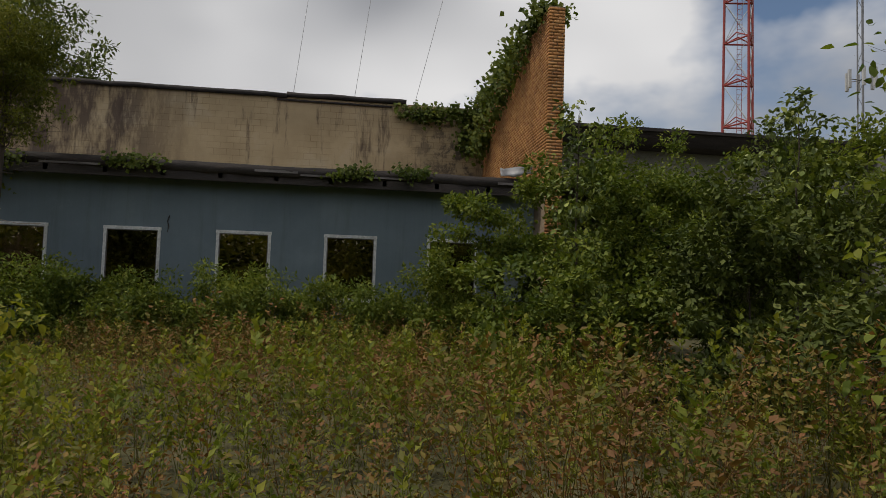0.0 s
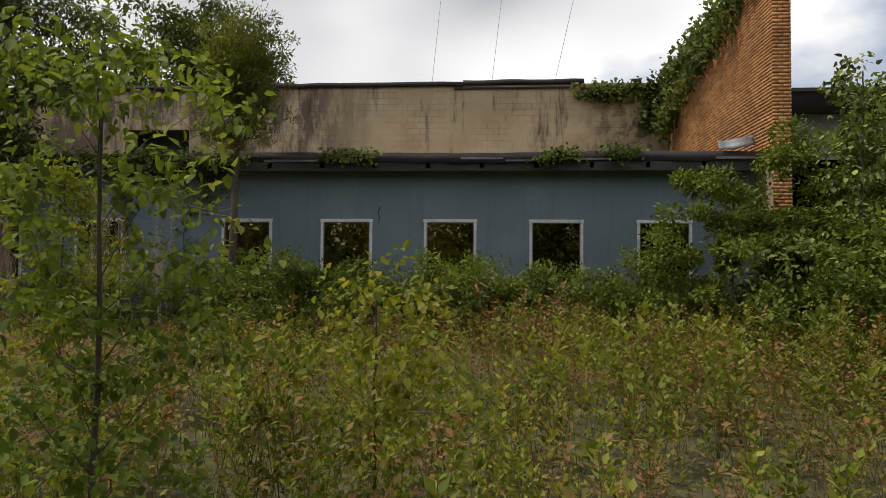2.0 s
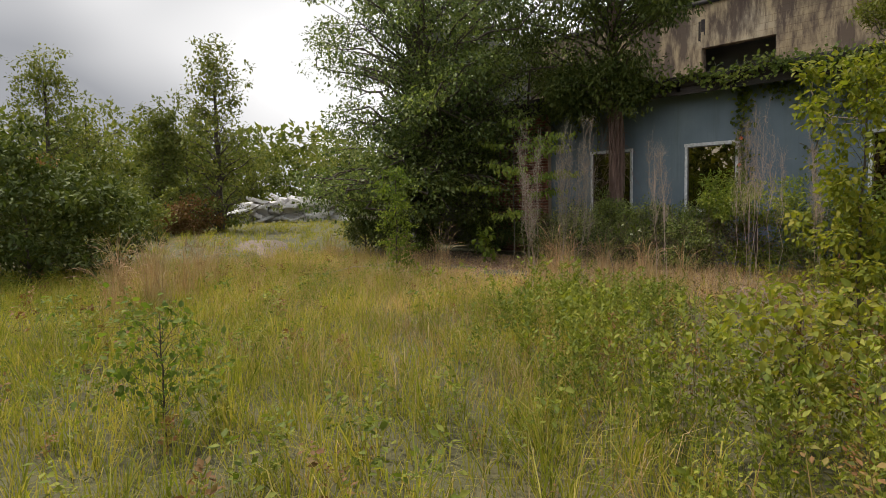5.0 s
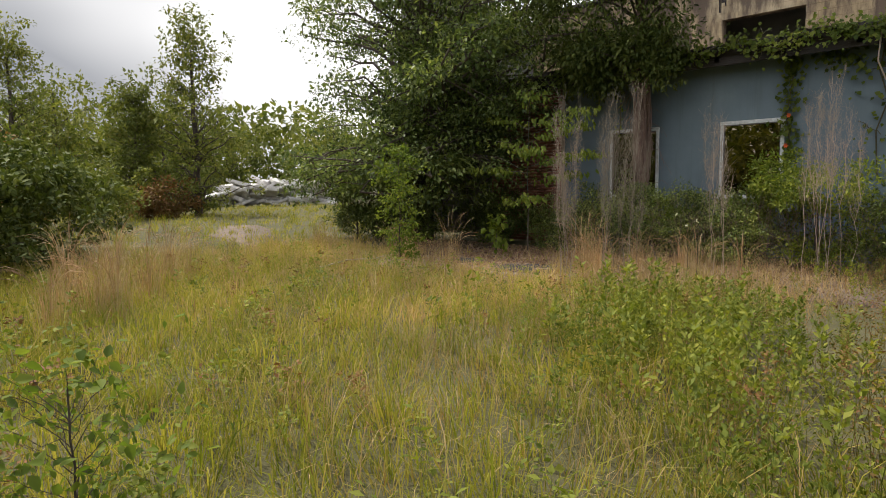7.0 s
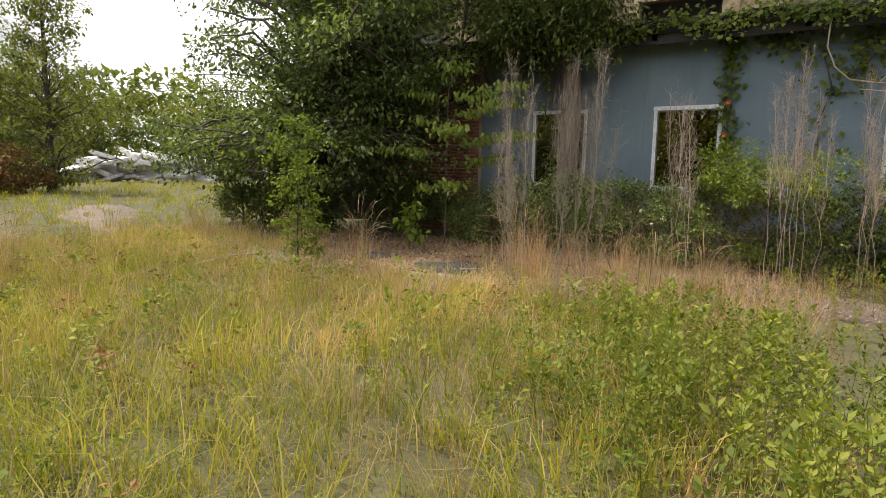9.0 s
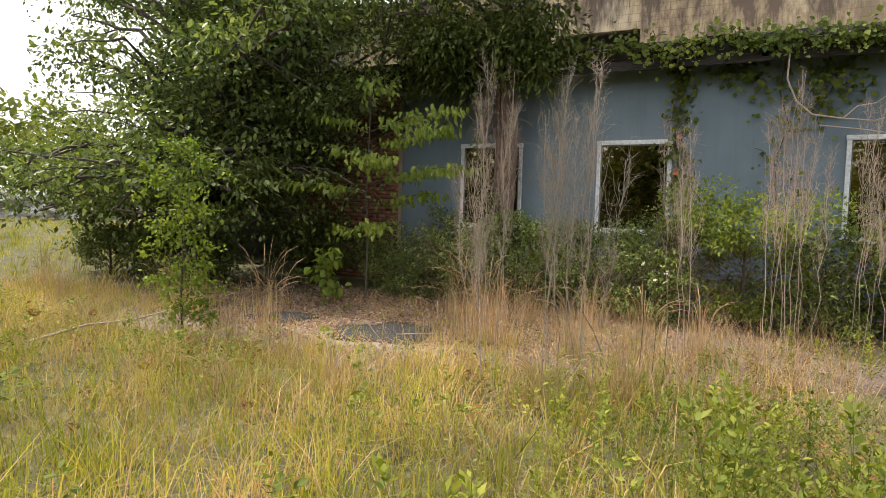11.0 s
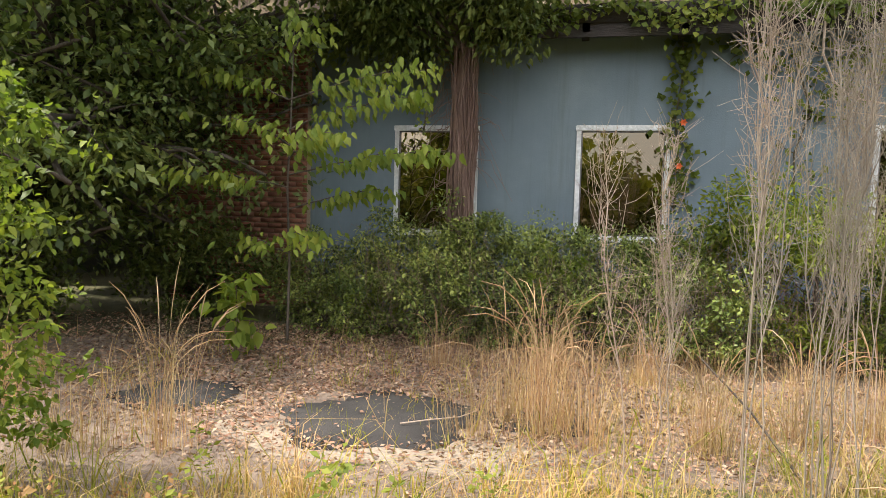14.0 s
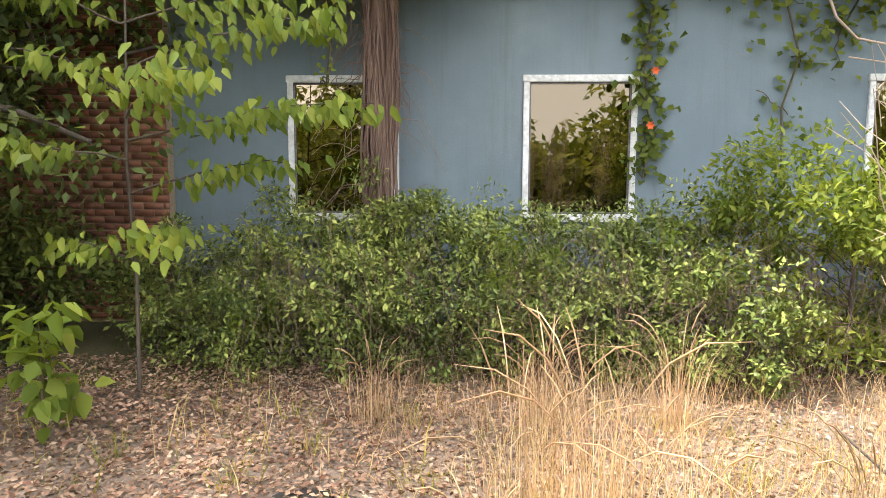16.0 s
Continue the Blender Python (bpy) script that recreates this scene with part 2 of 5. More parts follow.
def cream_paint():
    """Cream render over block: brown runs and peeled patches."""
    m, nt, b, _ = nodes_of("cream_render")
    at, runs, blotch = place_of(nt), place_of(nt, (1.6, 1.0, 0.22)), place_of(nt, (0.45, 1.0, 1.2))
    big, fine = noise_node(nt, 0.7, 6, 0.6, at), noise_node(nt, 40, 4, 0.6, at)
    streak, dirt = noise_node(nt, 1.3, 7, 0.7, runs), noise_node(nt, 0.8, 8, 0.7, blotch)
    col = ramp_node(nt, big.outputs["Fac"], [(0.3, (0.4, 0.3, 0.175)), (0.55, (0.5, 0.385, 0.235)), (0.75, (0.57, 0.47, 0.33))]).outputs["Color"]
    col = mix_node(nt, ramp_node(nt, streak.outputs["Fac"], [(0.56, (0, 0, 0)), (0.66, (0.85, 0.85, 0.85))]).outputs["Color"], col, (0.085, 0.06, 0.045))
    col = mix_node(nt, ramp_node(nt, dirt.outputs["Fac"], [(0.6, (0, 0, 0)), (0.74, (0.4, 0.4, 0.4))]).outputs["Color"], col, (0.36, 0.33, 0.29))
    sep = nt.nodes.new("ShaderNodeSeparateXYZ")
    nt.links.new(at, sep.inputs[0])
    flat = nt.nodes.new("ShaderNodeCombineXYZ")
    nt.links.new(sep.outputs["X"], flat.inputs["X"])
    nt.links.new(sep.outputs["Z"], flat.inputs["Y"])
    block = nt.nodes.new("ShaderNodeTexBrick")
    block.inputs["Scale"].default_value, block.inputs["Mortar Size"].default_value = 1.0, 0.008
    block.inputs["Brick Width"].default_value, block.inputs["Row Height"].default_value = 0.4, 0.2
    block.inputs["Color1"].default_value, block.inputs["Color2"].default_value, block.inputs["Mortar"].default_value = (1, 1, 1, 1), (0.9, 0.89, 0.88, 1), (0.62, 0.58, 0.52, 1)
    nt.links.new(flat.outputs[0], block.inputs["Vector"])
    worn = ramp_node(nt, noise_node(nt, 0.5, 4, 0.6, at).outputs["Fac"], [(0.42, (0, 0, 0)), (0.58, (1, 1, 1))]).outputs["Color"]
    col = mix_node(nt, worn, col, mix_node(nt, 1.0, col, block.outputs["Color"], "MULTIPLY"))
    old = nt.nodes.new("ShaderNodeMapRange")
    old.inputs["From Min"].default_value, old.inputs["From Max"].default_value = -4.6, -7.2
    nt.links.new(sep.outputs["X"], old.inputs["Value"])
    soot = noise_node(nt, 1.9, 7, 0.7, place_of(nt, (1.0, 1.0, 0.3)))
    both = nt.nodes.new("ShaderNodeMath")
    both.operation = "MULTIPLY"
    nt.links.new(old.outputs[0], both.inputs[0])
    nt.links.new(ramp_node(nt, soot.outputs["Fac"], [(0.4, (0, 0, 0)), (0.55, (0.88, 0.88, 0.88))]).outputs["Color"], both.inputs[1])
    col = mix_node(nt, both.outputs[0], col, (0.09, 0.062, 0.05))
    corner = nt.nodes.new("ShaderNodeMapRange")
    corner.inputs["From Min"].default_value, corner.inputs["From Max"].default_value = 1.2, 3.0
    nt.links.new(sep.outputs["X"], corner.inputs["Value"])
    mould = noise_node(nt, 2.6, 8, 0.75, at)
    rot = nt.nodes.new("ShaderNodeMath")
    rot.operation = "MULTIPLY"
    nt.links.new(corner.outputs[0], rot.inputs[0])
    nt.links.new(ramp_node(nt, mould.outputs["Fac"], [(0.47, (0, 0, 0)), (0.58, (0.85, 0.85, 0.85))]).outputs["Color"], rot.inputs[1])
    col = mix_node(nt, rot.outputs[0], col, (0.075, 0.06, 0.05))
    nt.links.new(col, b.inputs["Base Color"])
    b.inputs["Roughness"].default_value = 0.9
    bump(nt, b, fine.outputs["Fac"], 0.4, 0.02)
    return m


def pane_glass():
    """Bronze reflective glazing."""
    m, nt, b, out = nodes_of("bronze_glass")
    nt.nodes.remove(b)
    gl, tr, mx = nt.nodes.new("ShaderNodeBsdfGlossy"), nt.nodes.new("ShaderNodeBsdfTransparent"), nt.nodes.new("ShaderNodeMixShader")
    fr = nt.nodes.new("ShaderNodeFresnel")
    fr.inputs["IOR"].default_value = 2.75
    gl.inputs["Color"].default_value, gl.inputs["Roughness"].default_value = (1.0, 0.84, 0.6, 1), 0.01
    tr.inputs["Color"].default_value = (0.3, 0.22, 0.14, 1)
    nt.links.new(fr.outputs[0], mx.inputs[0])
    nt.links.new(tr.outputs[0], mx.inputs[1])
    nt.links.new(gl.outputs[0], mx.inputs[2])
    nt.links.new(mx.outputs[0], out.inputs["Surface"])
    return m


WALL, CREAM, GLASS = wall_paint(), cream_paint(), pane_glass()

# ---- mesh tools ----
def mesh_from(name, verts, tris=None, quads=None, mats=(), mat_index=None):
    me = bpy.data.meshes.new(name)
    verts = np.asarray(verts, np.float32).reshape(-1, 3)
    tris = np.zeros((0, 3), np.int32) if tris is None else np.asarray(tris, np.int32).reshape(-1, 3)
    quads = np.zeros((0, 4), np.int32) if quads is None else np.asarray(quads, np.int32).reshape(-1, 4)
    loops = np.concatenate([tris.ravel(), quads.ravel()])
    sizes = np.concatenate([np.full(len(tris), 3), np.full(len(quads), 4)]).astype(np.int32)
    me.vertices.add(len(verts))
    me.vertices.foreach_set("co", verts.ravel())
    me.loops.add(len(loops))
    me.loops.foreach_set("vertex_index", loops)
    me.polygons.add(len(sizes))
    me.polygons.foreach_set("loop_start", np.concatenate([[0], np.cumsum(sizes)[:-1]]).astype(np.int32))
    for m in mats:
        me.materials.append(m)
    if mat_index is not None:
        me.polygons.foreach_set("material_index", np.asarray(mat_index, np.int32))
    me.update(calc_edges=True)
    return me


def part(name, me, parent=None, label=""):
    ob = new(name, me)
    if parent is not None:
        ob.parent = parent
    if label:
        ob["label"] = label
    return ob


def thing(name, at, label, category, group="", kind=""):
    ob = new(name)
    ob.location = at
    ob.empty_display_size = 0.2
    return tagged(ob, label, category, group, kind)


def boxes(name, specs, mat, bevel=0.0):
    """One mesh out of boxes (x0, x1, y0, y1, z0, z1)."""
    bm = bmesh.new()
    for x0, x1, y0, y1, z0, z1 in specs:
        r = bmesh.ops.create_cube(bm, size=1.0)
        for v in r["verts"]:
            v.co = Vector((x0 + (v.co.x + 0.5) * (x1 - x0), y0 + (v.co.y + 0.5) * (y1 - y0), z0 + (v.co.z + 0.5) * (z1 - z0)))
    if bevel:
        bmesh.ops.bevel(bm, geom=list(bm.edges), offset=bevel, segments=2, affect="EDGES")
    me = bpy.data.meshes.new(name)
    bm.to_mesh(me)
    bm.free()
    me.materials.append(mat)
    return me


def unit(v):
    return v / np.maximum(np.linalg.norm(v, axis=-1, keepdims=True), 1e-6)


def leaves(pos, way, up, length, width, rich=False):
    """Folded leaf blades: arrays of places, directions, upper sides, lengths and widths. Returns verts and tris."""
    pos, way = np.asarray(pos, float), unit(np.asarray(way, float))
    side = unit(np.cross(way, up))
    nor = np.cross(side, way)
    n = len(pos)
    L, W = np.broadcast_to(length, n)[:, None], np.broadcast_to(width, n)[:, None]
    if rich:
        v = np.stack([pos, pos + way * L * 0.3 + side * W * 0.46 + nor * W * 0.14, pos + way * L * 0.3 - side * W * 0.46 + nor * W * 0.14,
                      pos + way * L * 0.68 + side * W * 0.34 + nor * W * 0.02, pos + way * L * 0.68 - side * W * 0.34 + nor * W * 0.02,
                      pos + way * L - nor * L * 0.14, pos + way * L * 0.45 - nor * W * 0.06], 1)
        t = np.array([[0, 1, 6], [1, 3, 6], [3, 5, 6], [5, 4, 6], [4, 2, 6], [2, 0, 6]])
    else:
        v = np.stack([pos, pos + way * L * 0.45 + side * W * 0.5 + nor * W * 0.16, pos + way * L, pos + way * L * 0.45 - side * W * 0.5 + nor * W * 0.16], 1)
        t = np.array([[0, 1, 2], [0, 2, 3]])
    k = v.shape[1]
    return v.reshape(-1, 3), (t[None] + k * np.arange(n)[:, None, None]).reshape(-1, 3)


def blades(base, lean, height, width, bend, rng):
    """Grass blades: bent three-joint strips. Returns verts and tris."""
    n = len(base)
    a = rng.uniform(0, 2 * np.pi, n)
    side = np.stack([np.cos(a), np.sin(a), 0 * a], 1) * np.broadcast_to(width, n)[:, None] * 0.5
    h, up = np.broadcast_to(height, n)[:, None], np.array([0, 0, 1.0])
    mid = base + up * h * 0.55 + lean * h * 0.22
    tip = base + up * h * (1 - 0.35 * np.broadcast_to(bend, n)[:, None]) + lean * h * (0.55 + 0.3 * np.broadcast_to(bend, n)[:, None])
    v = np.stack([base - side, base + side, mid - side * 0.75, mid + side * 0.75, tip], 1)
    t = np.array([[0, 1, 3], [0, 3, 2], [2, 3, 4]])
    return v.reshape(-1, 3), (t[None] + 5 * np.arange(n)[:, None, None]).reshape(-1, 3)


def tubes(lines, sides=5):
    """Tapered tubes: a list of (points, radii). Returns verts and quads."""
    vs, qs, k = [], [], 0
    ang = np.linspace(0, 2 * np.pi, sides, endpoint=False)
    for pts, rad in lines:
        pts = np.asarray(pts, float)
        d = unit(np.gradient(pts, axis=0))
        ref = np.where(np.abs(d[:, 2:3]) > 0.9, np.array([[1.0, 0, 0]]), np.array([[0, 0, 1.0]]))
        u = unit(np.cross(d, ref))
        w = np.cross(d, u)
        ring = pts[:, None] + np.asarray(rad, float)[:, None, None] * (np.cos(ang)[None, :, None] * u[:, None] + np.sin(ang)[None, :, None] * w[:, None])
        vs.append(ring.reshape(-1, 3))
        m = len(pts)
        i, j = np.meshgrid(np.arange(m - 1), np.arange(sides), indexing="ij")
        a, b = i * sides + j, i * sides + (j + 1) % sides
        qs.append((np.stack([a, b, b + sides, a + sides], -1).reshape(-1, 4)) + k)
        k += m * sides
    return np.concatenate(vs), np.concatenate(qs)


def join(pieces):
    vs, ts, k = [], [], 0
    for v, t in pieces:
        vs.append(v)
        ts.append(t + k)
        k += len(v)
    return np.concatenate(vs), np.concatenate(ts)


def curve_line(a, b, sag, rng, n=6, wob=0.05):
    s = np.linspace(0, 1, n)[:, None]
    a, b = np.asarray(a, float), np.asarray(b, float)
    p = a + (b - a) * s
    p[:, 2] += (sag * 4 * s * (1 - s))[:, 0]
    p[1:-1] += rng.normal(0, wob, (n - 2, 3))
    return p


def foliage(centres, spread, count, size, rng, droop=0.3, aspect=0.5, rich=False, flat=0.7):
    """Leaves gathered in clumps round centres (m, 3)."""
    m = len(centres)
    idx = rng.integers(0, m, count)
    off = rng.normal(0, 1, (count, 3))
    off = unit(off) * (rng.uniform(0, 1, (count, 1)) ** 0.45)
    pos = centres[idx] + off * np.broadcast_to(spread, m)[idx][:, None] * np.array([1, 1, flat])
    way = unit(off * 0.8 + rng.normal(0, 0.6, (count, 3)) + np.array([0, 0, -droop]))
    up = unit(rng.normal(0, 0.45, (count, 3)) + np.array([0, 0, 1.0]))
    L = size * rng.uniform(0.6, 1.3, count)
    return leaves(pos, way, up, L, L * aspect, rich)


def tree(name, at, label, category, trunk_top, trunk_r, clumps, spread, count, leaf, size, bark=BARK, seed=1, group="",
         droop=0.3, aspect=0.5, rich=False, lean=(0, 0), twigs=2, bare=0.25, sides=7, flat=0.7):
    """A thing with a trunk (limbs and twigs in it) and a crown of single leaves round clump centres, all relative to its foot."""
    rng = np.random.default_rng(seed)
    ob = thing(name, at, label, category, group)
    n = 9
    s = np.linspace(0, 1, n)
    line = np.stack([lean[0] * s + rng.normal(0, 0.02, n) * trunk_top * s * (1 - s), lean[1] * s + rng.normal(0, 0.02, n) * trunk_top * s * (1 - s), trunk_top * s - 0.08], 1)
    v, q = tubes([(line, trunk_r * (1.15 - 0.85 * s) + 0.002)], sides)
    part("trunk", mesh_from("trunk", v, quads=q, mats=(bark,)), ob)
    ends, limbs = [clumps], []
    for c in clumps:
        f = min(0.97, max(bare, (c[2] - 0.35 * math.hypot(c[0], c[1])) / trunk_top - 0.05))
        root = np.array([np.interp(f, s, line[:, i]) for i in range(3)])
        limb = curve_line(root, c, 0.08 * np.linalg.norm(c - root), rng, 6, 0.03 * np.linalg.norm(c - root))
        r0 = max(0.0022, trunk_r * 0.34 * (1.1 - f))
        lines = [(limb, np.linspace(r0, r0 * 0.25, 6))]
        for _ in range(twigs):
            k = rng.integers(2, 6)
            tip = limb[k] + rng.normal(0, 1, 3) * np.mean(spread) * np.array([0.9, 0.9, 0.5])
            lines.append((curve_line(limb[k], tip, 0.02, rng, 4, 0.02), np.linspace(r0 * 0.35, r0 * 0.1, 4)))
            ends.append(tip[None])
        limbs.append(lines)
    if len(limbs) <= 30:
        for lines in limbs:
            v, q = tubes(lines, max(4, sides - 2))
            part("branch", mesh_from("branch", v, quads=q, mats=(bark,)), ob)
    else:
        v, q = tubes([l for lines in limbs for l in lines], max(4, sides - 2))
        tagged(part("branches", mesh_from("branches", v, quads=q, mats=(bark,)), ob), kind="stuff")
    cen = np.concatenate(ends)
    sp = np.concatenate([np.broadcast_to(spread, len(clumps)), np.full(len(cen) - len(clumps), np.mean(spread) * 0.6)])
    v, t = foliage(cen, sp, count, size, rng, droop, aspect, rich, flat)
    v[:, 2] = np.maximum(v[:, 2], 0.02)
    tagged(part("crown", mesh_from("crown", v, t, mats=(leaf,)), ob), kind="stuff")
    return ob


def ball_clumps(n, centre, radii, seed, inner=0.35, low=None):
    """Clump centres spread unevenly through an ellipsoid."""
    rng = np.random.default_rng(seed)
    d = unit(rng.normal(0, 1, (n, 3))) * (inner + (1 - inner) * rng.uniform(0, 1, (n, 1)) ** 0.5) * rng.uniform(0.8, 1.12, (n, 1))
    p = np.asarray(centre, float) + d * np.asarray(radii, float)
    if low is not None:
        p[:, 2] = np.maximum(p[:, 2], low)
    return p


# ---- ground ----
def ground_sheet():
    rng = np.random.default_rng(5)
    near = np.linspace(-30, 30, 121)
    far = np.array([-3000, -900, -300, -120, -60])
    xs = np.concatenate([far - 8, near - 8, -far[::-1] - 8])
    ys = np.concatenate([far + 6, near + 6, -far[::-1] + 6])
    gx, gy = np.meshgrid(xs, ys, indexing="ij")
    gz = 0.03 * np.sin(gx * 0.9 + 1.3) * np.sin(gy * 1.1) + rng.normal(0, 0.008, gx.shape)
    gz[(np.abs(gx + 8) > 31) | (np.abs(gy - 6) > 31)] = 0
    v = np.stack([gx, gy, gz - 0.03], -1).reshape(-1, 3)
    n, m = gx.shape
    i, j = np.meshgrid(np.arange(n - 1), np.arange(m - 1), indexing="ij")
    a = i * m + j
    q = np.stack([a, a + m, a + m + 1, a + 1], -1).reshape(-1, 4)
    return tagged(part("ground", mesh_from("ground", v, quads=q, mats=(GROUND,))), "dry olive-brown field soil under grass and weeds", "ground", kind="structure")


ground_sheet()


def flat_patch(name, at, rx, ry, z, mat, seed, label, category, turn=0.0):
    """A thin patch with an uneven edge and a bevelled rim."""
    rng = np.random.default_rng(seed)
    a = np.linspace(0, 2 * np.pi, 40, endpoint=False)
    r = 1 + 0.15 * np.sin(2 * a + rng.uniform(0, 6)) + 0.1 * np.sin(5 * a + rng.uniform(0, 6)) + rng.normal(0, 0.05, 40)
    x, y = rx * r * np.cos(a), ry * r * np.sin(a)
    x, y = x * math.cos(turn) - y * math.sin(turn), x * math.sin(turn) + y * math.cos(turn)
    top, rim = np.stack([x * 0.97, y * 0.97, 0 * x + z], 1), np.stack([x, y, 0 * x - 0.08], 1)
    v = np.concatenate([top, rim, [[0, 0, z + 0.004]]])
    k = np.arange(40)
    q = np.stack([k + 40, (k + 1) % 40 + 40, (k + 1) % 40, k], 1)
    t = np.stack([k, (k + 1) % 40, np.full(40, 80)], 1)
    ob = part(name, mesh_from(name, v, t, q, (mat,)))
    ob.location = (*at, 0)
    return tagged(ob, label, category, kind="structure")


flat_patch("dirt_patch", (-12.4, 10.0), 4.8, 2.1, 0.012, DIRT, 11, "bare brown dirt strewn with fallen leaves beside the hedge", "ground", 0.1)
flat_patch("paving_patch", (-11.85, 8.98), 0.95, 0.38, 0.018, PAVING, 12, "pale worn paving showing through dirt and dry grass", "pavement")
flat_patch("asphalt_patch", (-11.95, 9.42), 0.74, 0.54, 0.022, ASPHALT, 13, "dark grey round asphalt patch among leaf litter", "pavement")
flat_patch("asphalt_patch", (-13.55, 9.52), 0.52, 0.34, 0.022, ASPHALT, 14, "dark grey asphalt patch half covered by leaves", "pavement")
flat_patch("asphalt_patch", (-10.95, 9.62), 0.42, 0.2, 0.022, ASPHALT, 15, "small dark asphalt patch among dry grass", "pavement")
flat_patch("gravel_track", (-24.0, 10.4), 4.0, 0.9, 0.012, DIRT, 16, "pale brown gravel track leading past the trees", "pavement", -0.35)

# ---- building ----
WIN_X, WIN_W, SILL, HEAD = [-13.19, -10.76, -7.32, -5.06, -2.76, -0.46, 1.83], 1.133, 1.08, 2.52
WY, WT, WALL_L, WALL_R, EAVE = 13.85, 0.25, -14.43, 4.28, 3.78


def front_wall():
    b, x = [], WALL_L
    for w in WIN_X:
        b += [(x, w, WY, WY + WT, -0.2, EAVE), (w, w + WIN_W, WY, WY + WT, -0.2, SILL), (w, w + WIN_W, WY, WY + WT, HEAD, EAVE)]
        x = w + WIN_W
    b.append((x, WALL_R, WY, WY + WT, -0.2, EAVE))
    tagged(part("wall_front", boxes("wall_front", b, WALL)), "weathered blue-grey painted wall with a row of windows", "wall", kind="structure")


front_wall()


def window(i, x):
    cx = x + WIN_W / 2
    ob = thing("window_%d" % i, (cx, WY, SILL), "fixed window with chipped white frame and bronze reflective glass", "window", "front windows", "structure")
    h, f, d = WIN_W / 2, 0.05, 0.03
    H = HEAD - SILL
    for nm, bx in (("frame_side", (-h - 0.01, -h + f, -d, 0.07, 0, H)), ("frame_side", (h - f, h + 0.01, -d, 0.07, 0, H)),
                   ("frame_head", (-h - 0.02, h + 0.02, -d - 0.006, 0.07, H - f, H + 0.02)), ("window_sill", (-h - 0.03, h + 0.03, -d - 0.03, 0.07, -0.03, f))):
        part(nm, boxes(nm, [bx], FRAME, 0.006), ob)
    for nm, bx in (("glazing_bead", (-h + f, -h + f + 0.018, -0.012, 0.03, f, H - f)), ("glazing_bead", (h - f - 0.018, h - f, -0.012, 0.03, f, H - f)),
                   ("glazing_bead", (-h + f + 0.018, h - f - 0.018, -0.012, 0.03, H - f - 0.018, H - f)), ("glazing_bead", (-h + f + 0.018, h - f - 0.018, -0.012, 0.03, f, f + 0.018))):
        part(nm, boxes(nm, [bx], DRIP), ob)
    p = part("pane", boxes("pane", [(-h + f, h - f, 0.008, 0.014, f, H - f)], GLASS), ob, "bronze reflective glass pane")
    p.visible_shadow = False


for i, x in enumerate(WIN_X):
    window(i + 1, x)

# room behind the panes, its darkness painted into walls and floor
tagged(part("wall_side", boxes("wall_side", [(WALL_L - 0.2, WALL_L, WY + WT, 20.2, -0.2, EAVE)], INNER_UNLIT)), "plaster end wall, the gloom of the room in its colour", "wall", kind="structure")
tagged(part("wall_back", boxes("wall_back", [(WALL_L - 0.2, 18.0, 20.0, 20.15, -0.2, 4.9)], INNER_UNLIT)), "plaster inner back wall, the gloom of the room in its colour", "wall", kind="structure")
tagged(part("floor", boxes("floor", [(WALL_L, WALL_R, WY + WT, 20.0, -0.2, 0.03)], INNER_UNLIT)), "floor inside the building, the gloom of the room in its colour", "floor", kind="structure")


def lean_roof():
    """Low pitched roof from the eave to the tall back wall, with a torn tar edge."""
    rng = np.random.default_rng(21)
    n = 60
    xs = np.linspace(-20.5, 4.28, n)
    jag = rng.normal(0, 0.012, n) + 0.02 * np.sin(xs * 0.8)
    v, q = [], []
    for x, j in zip(xs, jag):
        v += [(x, 13.38 + j, 3.72 + j), (x, 13.38 + j * 2, 3.93 + j), (x, 20.25, 5.12), (x, 20.25, 4.95), (x, 13.8, 3.74)]
    for i in range(n - 1):
        for a, b in ((0, 1), (1, 2), (2, 3), (3, 4), (4, 0)):
            q.append((5 * i + a, 5 * i + b, 5 * i + 5 + b, 5 * i + 5 + a))
    v2 = np.array(v)
    k = len(v2)
    q += [(0, 4, 3, 2), (k - 5, k - 3, k - 2, k - 1)]
    t = [(0, 2, 1), (k - 5, k - 4, k - 3)]
    return tagged(part("roof_low", mesh_from("roof_low", v2, t, q, (ROOF,))), "low black tar roof with ragged drooping edge", "roof", kind="structure")


lean_roof()


def drip_edge():
    rng = np.random.default_rng(22)
    b, x = [], -6.2
    while x < 3.9:
        w = rng.uniform(0.9, 2.0)
        z = 3.745 + rng.normal(0, 0.012)
        if rng.uniform() < 0.55:
            b.append((x, min(4.1, x + w - rng.uniform(0.02, 0.2)), 13.33, 13.345, z, z + rng.uniform(0.03, 0.06)))
        x += w
    tagged(part("drip_edge", boxes("drip_edge", b, DRIP)), "bent grey metal drip edge along the eave", "trim", kind="structure")
    b = [(x0, x0 + 0.09, 13.4, 13.83, 3.6, 3.72) for x0 in np.arange(-14.2, 4.0, 1.15)]
    tagged(part("rafter_ends", boxes("rafter_ends", b, ROOF)), "dark rafter ends under the eave", "trim", kind="structure")
    tagged(part("fascia", boxes("fascia", [(-20.4, 4.1, 13.4, 13.43, 3.54, 3.73)], ROOF)), "black rotten fascia board below the roof edge", "trim", kind="structure")


drip_edge()

UY = 20.28


